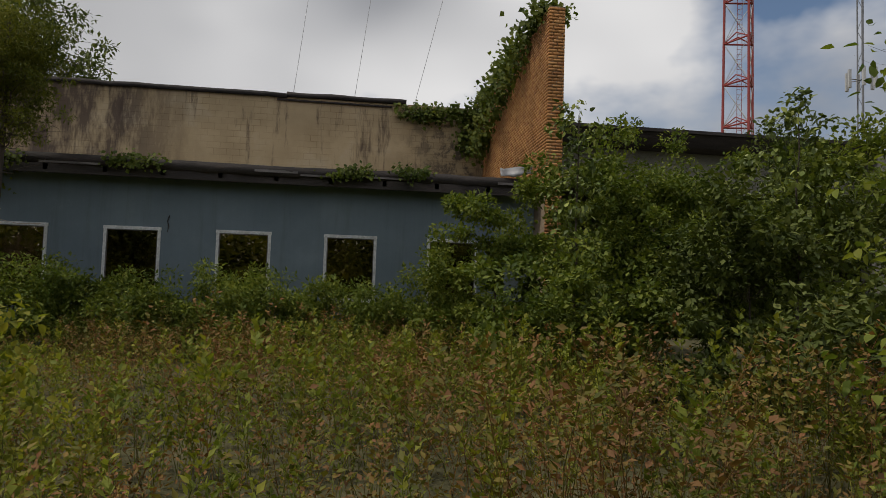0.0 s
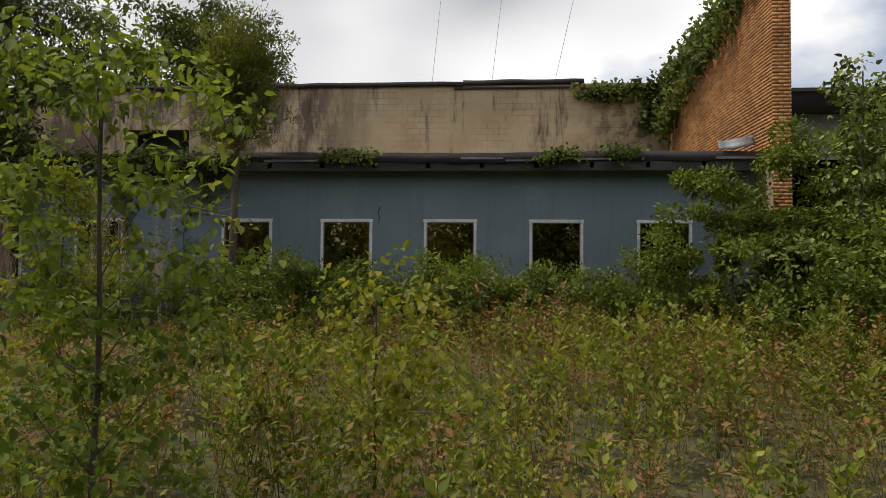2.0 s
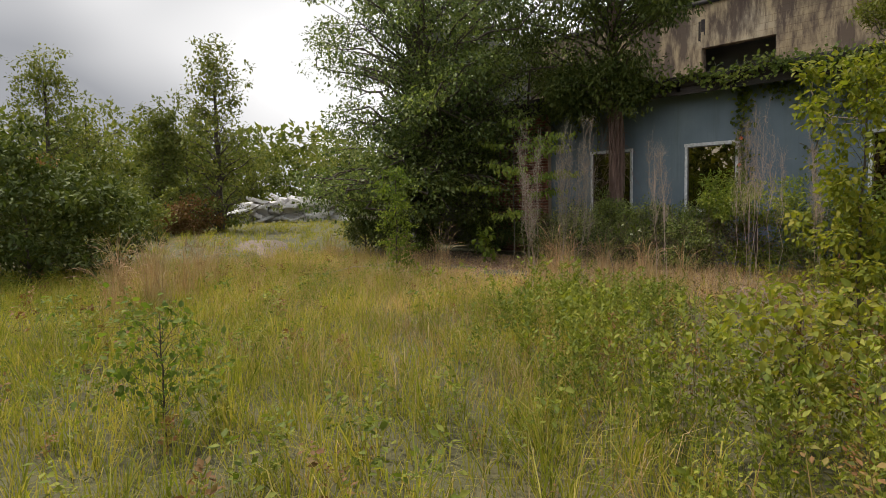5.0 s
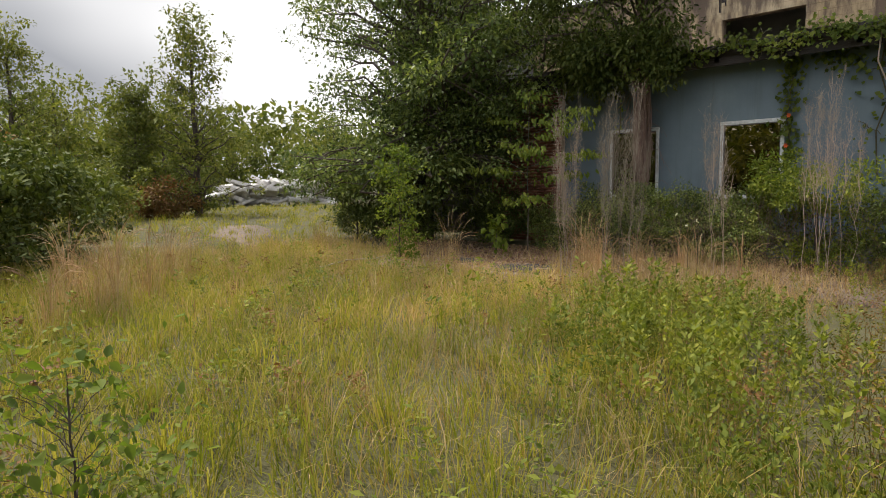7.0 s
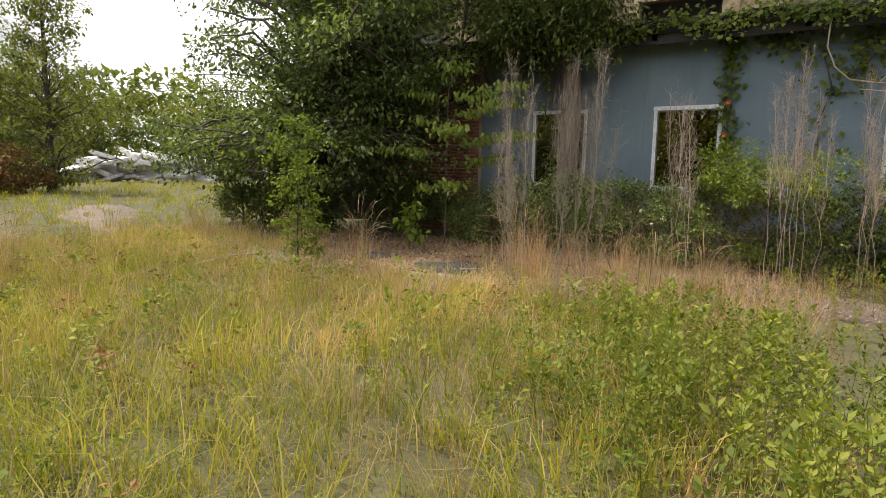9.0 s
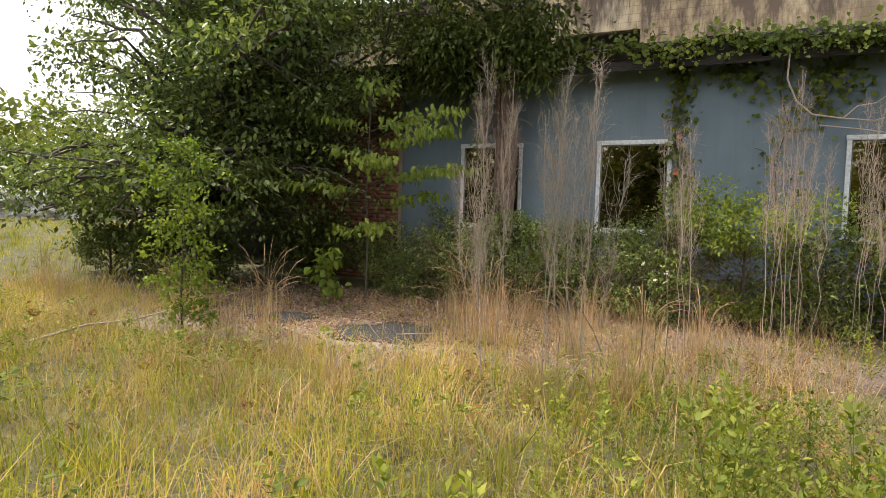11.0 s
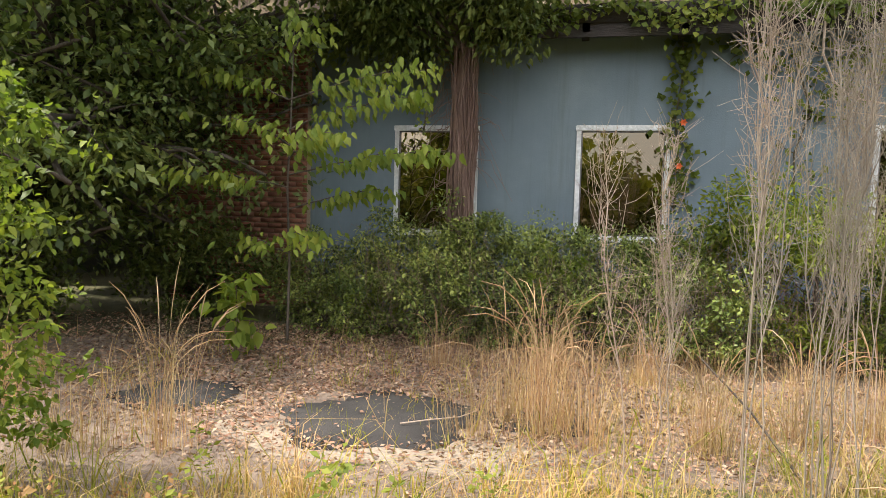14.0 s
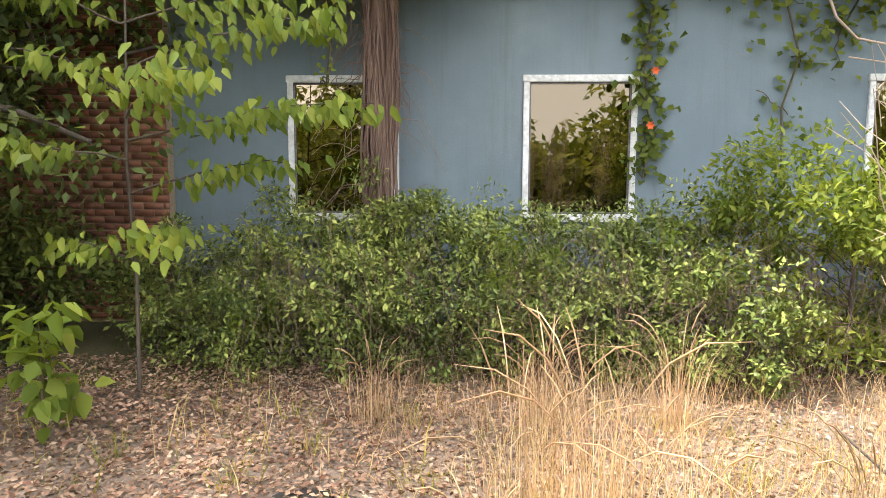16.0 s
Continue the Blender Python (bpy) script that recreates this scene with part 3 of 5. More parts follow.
def upper_wall():
    b = [(-20.4, -13.5, UY, UY + 0.3, 4.6, 7.36), (-13.5, -11.3, UY, UY + 0.3, 6.02, 7.36), (-13.5, -11.3, UY, UY + 0.3, 4.6, 5.1),
         (-11.3, 1.7, UY, UY + 0.3, 4.6, 7.4), (1.7, 4.28, UY, UY + 0.3, 4.6, 7.42)]
    tagged(part("wall_upper", boxes("wall_upper", b, CREAM)), "stained cream rendered upper wall with a broken opening", "wall", kind="structure")
    rng = np.random.default_rng(31)
    for x0, x1, z0 in ((-20.4, -9.6, 7.38), (-9.6, -2.2, 7.42), (-2.2, 1.65, 7.46)):
        xs = np.linspace(x0, x1, 12)
        v, q = [], []
        for x in xs:
            s = rng.normal(0, 0.014)
            v += [(x, UY - 0.09, z0 + s - 0.05), (x, UY - 0.09, z0 + s + 0.09), (x, UY + 0.36, z0 + s + 0.1), (x, UY + 0.36, z0 + s - 0.02)]
        for i in range(11):
            for a in range(4):
                q.append((4 * i + a, 4 * i + (a + 1) % 4, 4 * i + 4 + (a + 1) % 4, 4 * i + 4 + a))
        q += [(0, 3, 2, 1), (44, 45, 46, 47)]
        tagged(part("roof_cap", mesh_from("roof_cap", np.array(v), quads=q, mats=(ROOF,))), "black bent metal coping on the upper wall", "trim", kind="structure")
    tagged(part("roof_cap", boxes("roof_cap", [(-2.5, 1.2, UY - 0.07, UY - 0.03, 7.26, 7.32)], ROOF, 0.01)), "loose black board under the coping", "trim", kind="structure")
    tagged(part("roof_high", boxes("roof_high", [(-20.4, 4.28, UY + 0.3, 21.6, 7.0, 7.2)], ROOF)), "flat tar roof behind the upper wall", "roof", kind="structure")
    tagged(part("wall_far", boxes("wall_far", [(-20.4, 4.28, 21.6, 21.9, -0.2, 7.2), (-20.7, -20.4, 14.2, 21.9, -0.2, 7.25), (4.68, 18.0, 34.0, 34.3, -0.2, 6.5)], GREY_SIDING)), "grey outer walls of the hall", "wall", kind="structure")
    for x, z0, z1 in ((-13.62, 6.05, 6.85), (-13.48, 6.4, 6.9)):
        b = [(x + rng.normal(0, 0.02) + i * 0.03, x + 0.05 + i * 0.03, UY - 0.012, UY + 0.01, z0 + rng.uniform(0, 0.3), z1) for i in range(2)]
        tagged(part("rust_run", boxes("rust_run", b, ROOF)), "dark tar run down the cream wall", "stain", kind="structure")


upper_wall()


def right_wing():
    tagged(part("wall_wing", boxes("wall_wing", [(4.68, 18.0, 20.0, 20.3, -0.2, 6.3)], GREY_SIDING)), "grey sided wall behind the shrubs", "wall", kind="structure")
    v, q = [], []
    rng = np.random.default_rng(33)
    for x in np.linspace(4.68, 18.0, 24):
        s = rng.normal(0, 0.015)
        v += [(x, 19.3, 6.32 + s), (x, 19.3, 6.72 + s), (x, 19.3 - 0.05, 6.74 + s), (x, 19.25, 6.84 + s), (x, 34, 7.0), (x, 34, 6.5)]
    for i in range(23):
        for a in range(6):
            q.append((6 * i + a, 6 * i + (a + 1) % 6, 6 * i + 6 + (a + 1) % 6, 6 * i + 6 + a))
    tagged(part("roof_wing", mesh_from("roof_wing", np.array(v), quads=q, mats=(ROOF,))), "long low dark roof of the side wing", "roof", kind="structure")
    tagged(part("roof_cap", boxes("roof_cap", [(4.68, 18.1, 19.18, 19.26, 6.78, 6.9)], ROOF, 0.01)), "black edge along the wing roof", "trim", kind="structure")
    tagged(part("wall_right", boxes("wall_right", [(18.0, 18.3, 19.0, 34.3, -0.2, 6.5)], GREY_SIDING)), "grey end wall of the wing", "wall", kind="structure")


right_wing()

# ---- radio towers ----
def lattice_tower():
    bx, by, H = 43.6, 67.0, 52.0
    ob = thing("radio_tower", (bx, by, 0), "tall red and white steel lattice radio tower behind the wing", "tower")
    feet = [np.array([2.15 * math.cos(a), 2.15 * math.sin(a)]) for a in (0.35, 0.35 + 2 * math.pi / 3, 0.35 + 4 * math.pi / 3)]
    for f in feet:
        v, q = tubes([(np.array([[*f, 0], [*(f * 0.82), H]]), [0.17, 0.13])], 6)
        part("leg", mesh_from("leg", v, quads=q, mats=(STEEL_RED,)), ob)
    z, white = 1.0, []
    while z < H:
        s0, s1 = 1 - 0.18 * z / H, 1 - 0.18 * (z + 5) / H
        ring, br = [], []
        for i in range(3):
            a, b = feet[i], feet[(i + 1) % 3]
            ring.append((np.array([[*(a * s0), z], [*(b * s0), z]]), [0.11, 0.11]))
            mid = (a + b) / 2
            ring.append((np.array([[*(a * s0), z], [*(mid * s0 * 0.98), z + 0.9]]), [0.07, 0.07]))
            ring.append((np.array([[*(b * s0), z], [*(mid * s0 * 0.98), z + 0.9]]), [0.07, 0.07]))
            br.append((np.array([[*(a * s0), z], [*(b * s1), z + 5]]), [0.04, 0.04]))
            br.append((np.array([[*(b * s0), z], [*(a * s1), z + 5]]), [0.04, 0.04]))
        v, q = tubes(ring, 5)
        part("ring", mesh_from("ring", v, quads=q, mats=(STEEL_RED,)), ob)
        v, q = tubes(br, 4)
        part("brace", mesh_from("brace", v, quads=q, mats=(STEEL_WHITE,)), ob)
        z += 5.0
    rails = [(np.array([[x, 0.4, 0], [x, 0.4, H]]), [0.035, 0.035]) for x in (-0.3, 0.3)]
    rails += [(np.array([[-0.3, 0.4, zz], [0.3, 0.4, zz]]), [0.025, 0.025]) for zz in np.arange(14, 40, 0.6)]
    v, q = tubes(rails, 4)
    part("ladder", mesh_from("ladder", v, quads=q, mats=(STEEL_RED,)), ob)


lattice_tower()


def slim_mast():
    ob = thing("radio_mast", (66.0, 75.0, 0), "slim grey guyed mast with panel antennas", "tower")
    for a in (0.2, 0.2 + 2.094, 0.2 + 4.189):
        v, q = tubes([(np.array([[0.4 * math.cos(a), 0.4 * math.sin(a), 0], [0.4 * math.cos(a), 0.4 * math.sin(a), 70]]), [0.1, 0.1])], 5)
        part("leg", mesh_from("leg", v, quads=q, mats=(STEEL_GREY,)), ob)
    lac = []
    for k in range(46):
        a = 0.2 + 2.094 * (k % 3)
        b = a + 2.094
        lac.append((np.array([[0.4 * math.cos(a), 0.4 * math.sin(a), k * 1.5], [0.4 * math.cos(b), 0.4 * math.sin(b), k * 1.5 + 1.5]]), [0.045, 0.045]))
    v, q = tubes(lac, 4)
    part("lacing", mesh_from("lacing", v, quads=q, mats=(STEEL_GREY,)), ob)
    for a in np.linspace(0, 2 * math.pi, 6, endpoint=False):
        x, y = 1.7 * math.cos(a), 1.7 * math.sin(a)
        part("antenna", boxes("antenna", [(x - 0.2, x + 0.2, y - 0.15, y + 0.15, 29.5, 32.0)], STEEL_WHITE, 0.03), ob)
        v, q = tubes([(np.array([[0, 0, 30.7], [x, y, 30.7]]), [0.06, 0.06])], 4)
        part("antenna_arm", mesh_from("antenna_arm", v, quads=q, mats=(STEEL_GREY,)), ob)


slim_mast()


def guy_wire(a, b):
    v, q = tubes([(curve_line(a, b, -1.0, np.random.default_rng(1), 12, 0.0), np.full(12, 0.03))], 4)
    ob = part("guy_wire", mesh_from("guy_wire", v - np.array(b), quads=q, mats=(STEEL_GREY,)))
    ob.location = b
    tagged(ob, "thin steel guy wire of a radio mast", "wire", "guy wires")


guy_wire((16.0, 90.0, 66.0), (0.5, 62.0, 0.0))
guy_wire((2.5, 95.0, 62.0), (-3.5, 66.0, 0.0))
guy_wire((-7.0, 95.0, 62.0), (-9.5, 66.0, 0.0))

# ---- far things ----
def debris_pile():
    rng = np.random.default_rng(41)
    ob = thing("rubble_pile", (-48.0, 24.8, 0), "long pile of broken white concrete slabs on the grass", "rubble")
    slab = boxes("slab", [(-0.9, 0.9, -0.6, 0.6, -0.12, 0.12)], CONCRETE, 0.04)
    for k in range(60):
        s = rng.uniform(-4.2, 4.2)
        p = part("slab", slab, ob)
        p.location = (s * 0.43 + rng.normal(0, 0.5), s * 0.9 + rng.normal(0, 0.4), rng.uniform(0.15, 1.75) * (1 - (abs(s) / 5.5) ** 2))
        p.rotation_euler = (rng.normal(0, 0.3), rng.normal(0, 0.3), rng.uniform(0, 6))
        p.scale = (rng.uniform(0.5, 1.3), rng.uniform(0.5, 1.2), rng.uniform(0.7, 1.6))


debris_pile()


def far_tree(at, h, r, seed, leaf=LEAF_BACK, count=5000, size=0.34, tall=1.0, column=False):
    c = ball_clumps(30, (0, 0, h * 0.5), (r, r, h * 0.48 * tall), seed, 0.25, 0.5)
    k = 1.25 - 0.75 * np.clip(c[:, 2:3] / h, 0, 1)
    c[:, :2] *= k
    if column:
        rng = np.random.default_rng(seed)
        z, a = np.linspace(0.04, 0.98, 80), rng.uniform(0, 6.283, 80)
        w = r * rng.uniform(0.2, 0.95, 80) * np.interp(z, [0, 0.25, 0.6, 0.85, 1.0], [1.0, 0.95, 0.8, 0.5, 0.08])
        c = np.stack([w * np.cos(a), w * np.sin(a), z * h], 1)
    tree("tree", (*at, 0), "leafy green broadleaf tree at the field edge", "tree", h * 0.8, 0.03 * h * 0.6, c, r * (0.2 if column else 0.34), count, leaf, size, seed=seed, group="field-edge trees", twigs=3 if column else 2, sides=5, bare=0.06 if column else 0.25)


FAR = [(-36.7, 14.4, 10.0, 2.9), (-38.5, 12.2, 6.5, 2.2), (-46.0, 8.5, 10.5, 3.2), (-48.5, 4.5, 9.2, 4.0), (-52.5, 12.0, 9.5, 4.0), (-56.0, 20.0, 8.5, 4.2), (-60.0, 27.0, 8.5, 4.5),
       (-52.0, 33.0, 8.0, 4.0), (-60.0, 38.0, 9.0, 4.5), (-45.0, 36.0, 8.0, 3.6), (-44.0, 0.0, 9.0, 4.0), (-40.0, -5.0, 9.5, 4.2), (-62.0, 14.0, 10.0, 5.0), (-36.0, 30.0, 7.5, 3.4), (-28.0, 26.0, 8.5, 3.6)]
for i, (x, y, h, r) in enumerate(FAR):
    far_tree((x, y), h, r, 100 + i, count=8500 if i < 3 else 6000 if 5 <= i <= 7 else 3800, size=0.2 if i < 3 else 0.32, column=i < 3)
# the trees behind the walker, which the windows mirror
for i, (x, y, h, r) in enumerate([(-16.0, -9.0, 9.0, 3.6), (-13.0, -12.0, 8.0, 3.0), (-2.4, -10.0, 10.0, 3.4), (2.5, -13.0, 8.5, 3.6), (9.0, -10.0, 9.5, 4.0), (-22.0, -6.0, 8.5, 3.6), (16.0, -4.0, 9.5, 4.0)]):
    far_tree((x, y), h, r, 140 + i, LEAF_DARK if i % 2 else LEAF_BACK, 2600, 0.42)


def far_scrub():
    """Low scrub and far woods that close the field."""
    rng = np.random.default_rng(43)
    cen = []
    for a in np.linspace(radians(95), radians(205), 90):
        R = rng.uniform(58, 80)
        cen.append((-8 + R * math.cos(a), 8 + R * math.sin(a), rng.uniform(0.5, 7.5)))
    for a in np.linspace(radians(205), radians(455), 130):
        R = rng.uniform(34, 50)
        if not (math.sin(a) > 0.35):
            cen.append((-4 + R * math.cos(a), 4 + R * math.sin(a), rng.uniform(0.5, 5.5)))
    cen = np.array(cen)
    v, t = foliage(cen, 4.2, 52000, 0.95, rng, 0.2, 0.6)
    v[:, 2] = np.maximum(v[:, 2], 0)
    tagged(part("far_woods", mesh_from("far_woods", v, t, mats=(LEAF_BACK,))), "far green woods and scrub round the field", "woods", kind="stuff")


far_scrub()

# ---- trees near the building ----
def big_tree():
    c = np.concatenate([ball_clumps(165, (-0.2, 0.0, 5.2), (4.9, 3.3, 4.6), 51, 0.35, 0.6), ball_clumps(70, (0.0, -0.7, 1.7), (3.4, 2.6, 1.5), 52, 0.4, 0.35), ball_clumps(44, (2.2, -0.3, 3.5), (1.5, 1.2, 1.8), 57, 0.3, 1.6)])
    rng = np.random.default_rng(50)
    airy = ((c[:, 0] < -0.8) & (c[:, 2] > 2.4) & (c[:, 2] < 5.2) & (rng.uniform(0, 1, len(c)) < 0.6)) | ((c[:, 0] < -2.4) & (c[:, 2] > 3.2) & (rng.uniform(0, 1, len(c)) < 0.45))
    hollow = (c[:, 0] > -1.6) & (c[:, 2] < 2.3) & (rng.uniform(0, 1, len(c)) < 0.35)
    c = c[~airy & ~hollow & (c[:, 0] > -4.3)]
    tree("tree", (-17.4, 12.0, 0), "large dark green tree with drooping branches reaching the ground", "tree", 8.2, 0.24, c, 0.74, 84000, LEAF_BIG, 0.108, seed=53, droop=0.35, aspect=0.52, twigs=3, flat=0.5)


big_tree()


c = ball_clumps(110, (0, 0, 8.6), (4.3, 3.6, 4.4), 58, 0.3)
tree("tree", (-13.8, 25.0, 0), "tall green tree rising behind the upper wall", "tree", 11.5, 0.28, c, 0.85, 26000, LEAF_DARK, 0.23, seed=59, droop=0.4, aspect=0.45, twigs=2)


for x, y, h, r, seed in ((-18.8, 25.5, 11.0, 3.6, 64), (-25.5, 22.5, 11.0, 3.8, 66)):
    c = ball_clumps(100, (0, 0, h * 0.6), (r, r * 0.85, h * 0.42), seed, 0.3)
    tree("tree", (x, y, 0), "tall green tree rising behind the building", "tree", h * 0.9, 0.25, c, 0.85, 17000, LEAF_DARK, 0.25, seed=seed + 1, droop=0.4, aspect=0.45, twigs=2)


def vine_trunk():
    """The trunk against the wall, wrapped in old vines."""
    rng = np.random.default_rng(55)
    ob = thing("tree", (-12.2, 13.4, 0), "tall tree with reddish vine-wrapped trunk against the wall", "tree")
    s = np.linspace(0, 1, 12)
    line = np.stack([0.04 * np.sin(3 * s), 0.02 * np.cos(4 * s) - 0.02 - 0.5 * s ** 2, 8.6 * s - 0.05], 1)
    lines = [(line, 0.13 - 0.06 * s)]
    v, q = tubes(lines, 10)
    part("trunk", mesh_from("trunk", v, quads=q, mats=(BARK_RED,)), ob)
    vines = []
    for k in range(64):
        a0, tw, z1 = rng.uniform(0, 6.28), rng.normal(0, 1.0), rng.uniform(2.6, 4.6)
        zz = np.linspace(0, z1, 18)
        r = 0.13 + rng.uniform(0, 0.035) + 0.02 * np.sin(zz * 3 + a0)
        w1 = 0.012 * np.sin(zz * rng.uniform(5, 14) + rng.uniform(0, 6)) + rng.normal(0, 0.005, 18)
        vines.append((np.stack([w1 + np.interp(zz, line[:, 2], line[:, 0]) + r * np.cos(a0 + tw * zz / 3), np.interp(zz, line[:, 2], line[:, 1]) + r * np.sin(a0 + tw * zz / 3), zz], 1), np.full(18, rng.uniform(0.004, 0.014))))
    for k in range(90):
        z = rng.uniform(1.0, 3.5)
        a = rng.uniform(3.0, 4.4) if k % 3 else rng.uniform(5.0, 6.3)
        p0 = np.array([0.12 * math.cos(a), 0.12 * math.sin(a), z])
        p1 = p0 + np.array([math.cos(a) * rng.uniform(0.12, 0.6), math.sin(a) * 0.12, rng.uniform(-0.9, 0.15)])
        vines.append((curve_line(p0, p1, 0.12, rng, 6, 0.03), np.linspace(0.005, 0.002, 6)))
    v, q = tubes(vines, 5)
    part("vine", mesh_from("vine", v, quads=q, mats=(BARK_RED,)), ob, "twisted reddish-grey vine stems")
    c = np.concatenate([ball_clumps(90, (-0.3, -0.5, 6.4), (2.6, 1.9, 3.1), 56, 0.25), ball_clumps(24, (-0.4, -0.5, 3.9), (1.5, 0.6, 0.5), 60, 0.3)])
    limbs = [(curve_line((0, -0.2, min(8.0, max(3.4, p[2] - 0.8))), p, 0.1, rng, 5, 0.05), np.linspace(0.03, 0.008, 5)) for p in c]
    v, q = tubes(limbs, 5)
    part("limb", mesh_from("limb", v, quads=q, mats=(BARK,)), ob)
    v, t = foliage(c, 0.6, 36000, 0.115, rng, 0.6, 0.4)
    tagged(part("crown", mesh_from("crown", v, t, mats=(LEAF_DARK,)), ob), kind="stuff")


vine_trunk()
c = np.concatenate([ball_clumps(64, (0.15, 0, 5.6), (0.85, 0.85, 1.25), 61, 0.2), ball_clumps(12, (0.05, 0, 4.3), (0.7, 0.6, 0.35), 62, 0.3)])
cedar = tree("tree", (-6.5, 12.5, 0), "slender young cedar with round bushy crown and bare trunk", "tree", 6.4, 0.085, c, 0.3, 22000, NEEDLE, 0.092, seed=63, droop=0.1, aspect=0.28, twigs=2, bare=0.6)


rng = np.random.default_rng(65)
for k in range(12):
    a, z, reach = 2.4 * k, rng.uniform(3.3, 4.9), rng.uniform(0.5, 1.05)
    tip = np.array([reach * math.cos(a), reach * math.sin(a), z + rng.uniform(0.1, 0.5)])
    limb = curve_line((0, 0, z), tip, -0.06, rng, 6, 0.03)
    lines = [(limb, np.linspace(0.013, 0.004, 6))]
    for j in range(5):
        p = limb[rng.integers(2, 6)]
        lines.append((curve_line(p, p + rng.normal(0, 0.16, 3) + np.array([0, 0, 0.08]), 0.0, rng, 4, 0.02), np.linspace(0.004, 0.0015, 4)))
    v, q = tubes(lines, 4)
    part("dead_branch", mesh_from("dead_branch", v, quads=q, mats=(BARK,)), cedar, "bare dead branch below the crown")


def pear_sapling(at, h, seed, label, leaf=LEAF_PEAR, size=0.085, count=900, width=0.62, bare=0.2):
    rng = np.random.default_rng(seed)
    cl = []
    for k in range(29):
        z = h * (bare + (1 - bare) * (k + 0.5) / 29)
        a = 2.4 * k + rng.normal(0, 0.3)
        r = width * (0.35 + 0.65 * math.sin(math.pi * min(1, 0.25 + 0.75 * (1 - z / h)))) * rng.uniform(0.5, 1.1)
        cl.append((r * math.cos(a), r * math.sin(a), min(h, z + 0.35 * r)))
    cl.append((0, 0, h))
    return tree("sapling", (*at, 0), label, "sapling", h, 0.0052 * h, np.array(cl), 0.17, count, leaf, size, BARK, seed, droop=0.35, aspect=0.66, rich=True, twigs=3, bare=0.1, sides=5)


pear_sapling((-2.71, 2.13), 2.2, 71, "young pear sapling with rounded green leaves in weeds", LEAF_PEAR, size=0.043, count=3700, width=0.48)
pear_sapling((-5.36, 5.72), 2.3, 72, "slim yellow-green sapling standing in the weeds", LEAF_FRESH, 0.05, 4300, 0.33)
pear_sapling((-13.48, 7.92), 2.0, 73, "bright yellow-green sapling beside dry grass", LEAF_LIGHT, 0.05, 2400, 0.24, 0.06)
pear_sapling((3.1, 2.25), 2.75, 74, "leafy sapling with long twigs beside the path", LEAF_PEAR, 0.065, 900, 0.45)
pear_sapling((-8.11, 1.82), 0.78, 75, "small yellow-green sapling in the grass", LEAF_LIGHT, 0.05, 520, 0.3)
pear_sapling((3.4, 8.4), 4.1, 78, "leafy spire of a young tree above the shrubs", LEAF_HEDGE, 0.09, 1300, 0.4)
pear_sapling((5.75, 6.9), 3.9, 79, "leafy spire of a young tree above the shrubs", LEAF_HEDGE, 0.09, 1500, 0.5)
pear_sapling((-2.0, 3.6), 1.35, 76, "low yellow-green sapling among the weeds", LEAF_FRESH, 0.06, 700, 0.4)
pear_sapling((-5.3, 4.35), 0.8, 77, "low yellow-green sapling among the weeds", LEAF_FRESH, 0.055, 1200, 0.4)


def dogwood():
    """Small understory tree with flat sprays of large drooping leaves."""
    rng = np.random.default_rng(81)
    ob = thing("dogwood", (-13.6, 11.4, 0), "young dogwood with flat sprays of bright green leaves", "tree")
    lines = [(np.array([[0, 0, -0.05], [0.02, 0.0, 0.8], [-0.02, 0.02, 1.6], [0.03, 0, 2.5], [0.05, 0, 3.2]]), [0.015, 0.013, 0.011, 0.008, 0.004])]
    P, Wd = [], []
    sprays = [(1.85, 1.65, 0.0, 0.12), (1.72, -1.3, -0.2, 0.0), (2.3, 1.45, -0.1, 0.22), (2.15, -0.5, -0.4, 0.1), (2.6, 1.45, 0.0, 0.15), (2.6, -0.9, 0.1, 0.15), (1.2, 0.45, -0.5, -0.1), (1.05, -0.3, -0.35, 0.0), (2.0, 0.8, -0.8, 0.05), (3.0, 0.4, -0.3, 0.15), (1.5, 0.9, 0.5, 0.1)]
    for z, dx, dy, rise in sprays:
        tip = np.array([dx, dy, z + rise])
        ln = curve_line((0, 0, z - 0.12), tip, 0.06, rng, 8, 0.015)
        lines.append((ln, np.linspace(0.009, 0.003, 8)))
        span = math.hypot(dx, dy)
        for k in range(int(95 * span)):
            f = rng.uniform(0.25, 1.02)
            p = np.array([np.interp(f, np.linspace(0, 1, 8), ln[:, i]) for i in range(3)]) + np.array([rng.normal(0, 0.1), rng.normal(0, 0.2), rng.normal(0, 0.035)])
            P.append(p)
            Wd.append((rng.normal(0, 0.5) + 0.35 * np.sign(dx), rng.normal(0, 0.5) - 0.25, -1.0 + rng.normal(0, 0.25)))
    for k, line in enumerate(lines):
        v, q = tubes([line], 6)
        nm = "branch" if k else "trunk"
        part(nm, mesh_from(nm, v, quads=q, mats=(BARK,)), ob)
    P, Wd = np.array(P), np.array(Wd)
    L = rng.uniform(0.08, 0.135, len(P))
    v, t = leaves(P, Wd, np.array([[0.1, -1.0, 0.6]]) + rng.normal(0, 0.4, P.shape), L, L * 0.48, True)
    tagged(part("crown", mesh_from("crown", v, t, mats=(LEAF_LIGHT,)), ob), kind="stuff")


dogwood()
c = ball_clumps(10, (0, 0, 0.5), (0.2, 0.2, 0.36), 83, 0.2, 0.12)
tree("sapling", (-13.66, 10.51, 0), "small seedling with heart-shaped bright green leaves", "sapling", 0.8, 0.012, c, 0.13, 110, LEAF_LIGHT, 0.13, STEM, 84, droop=0.7, aspect=0.72, rich=True, sides=5)


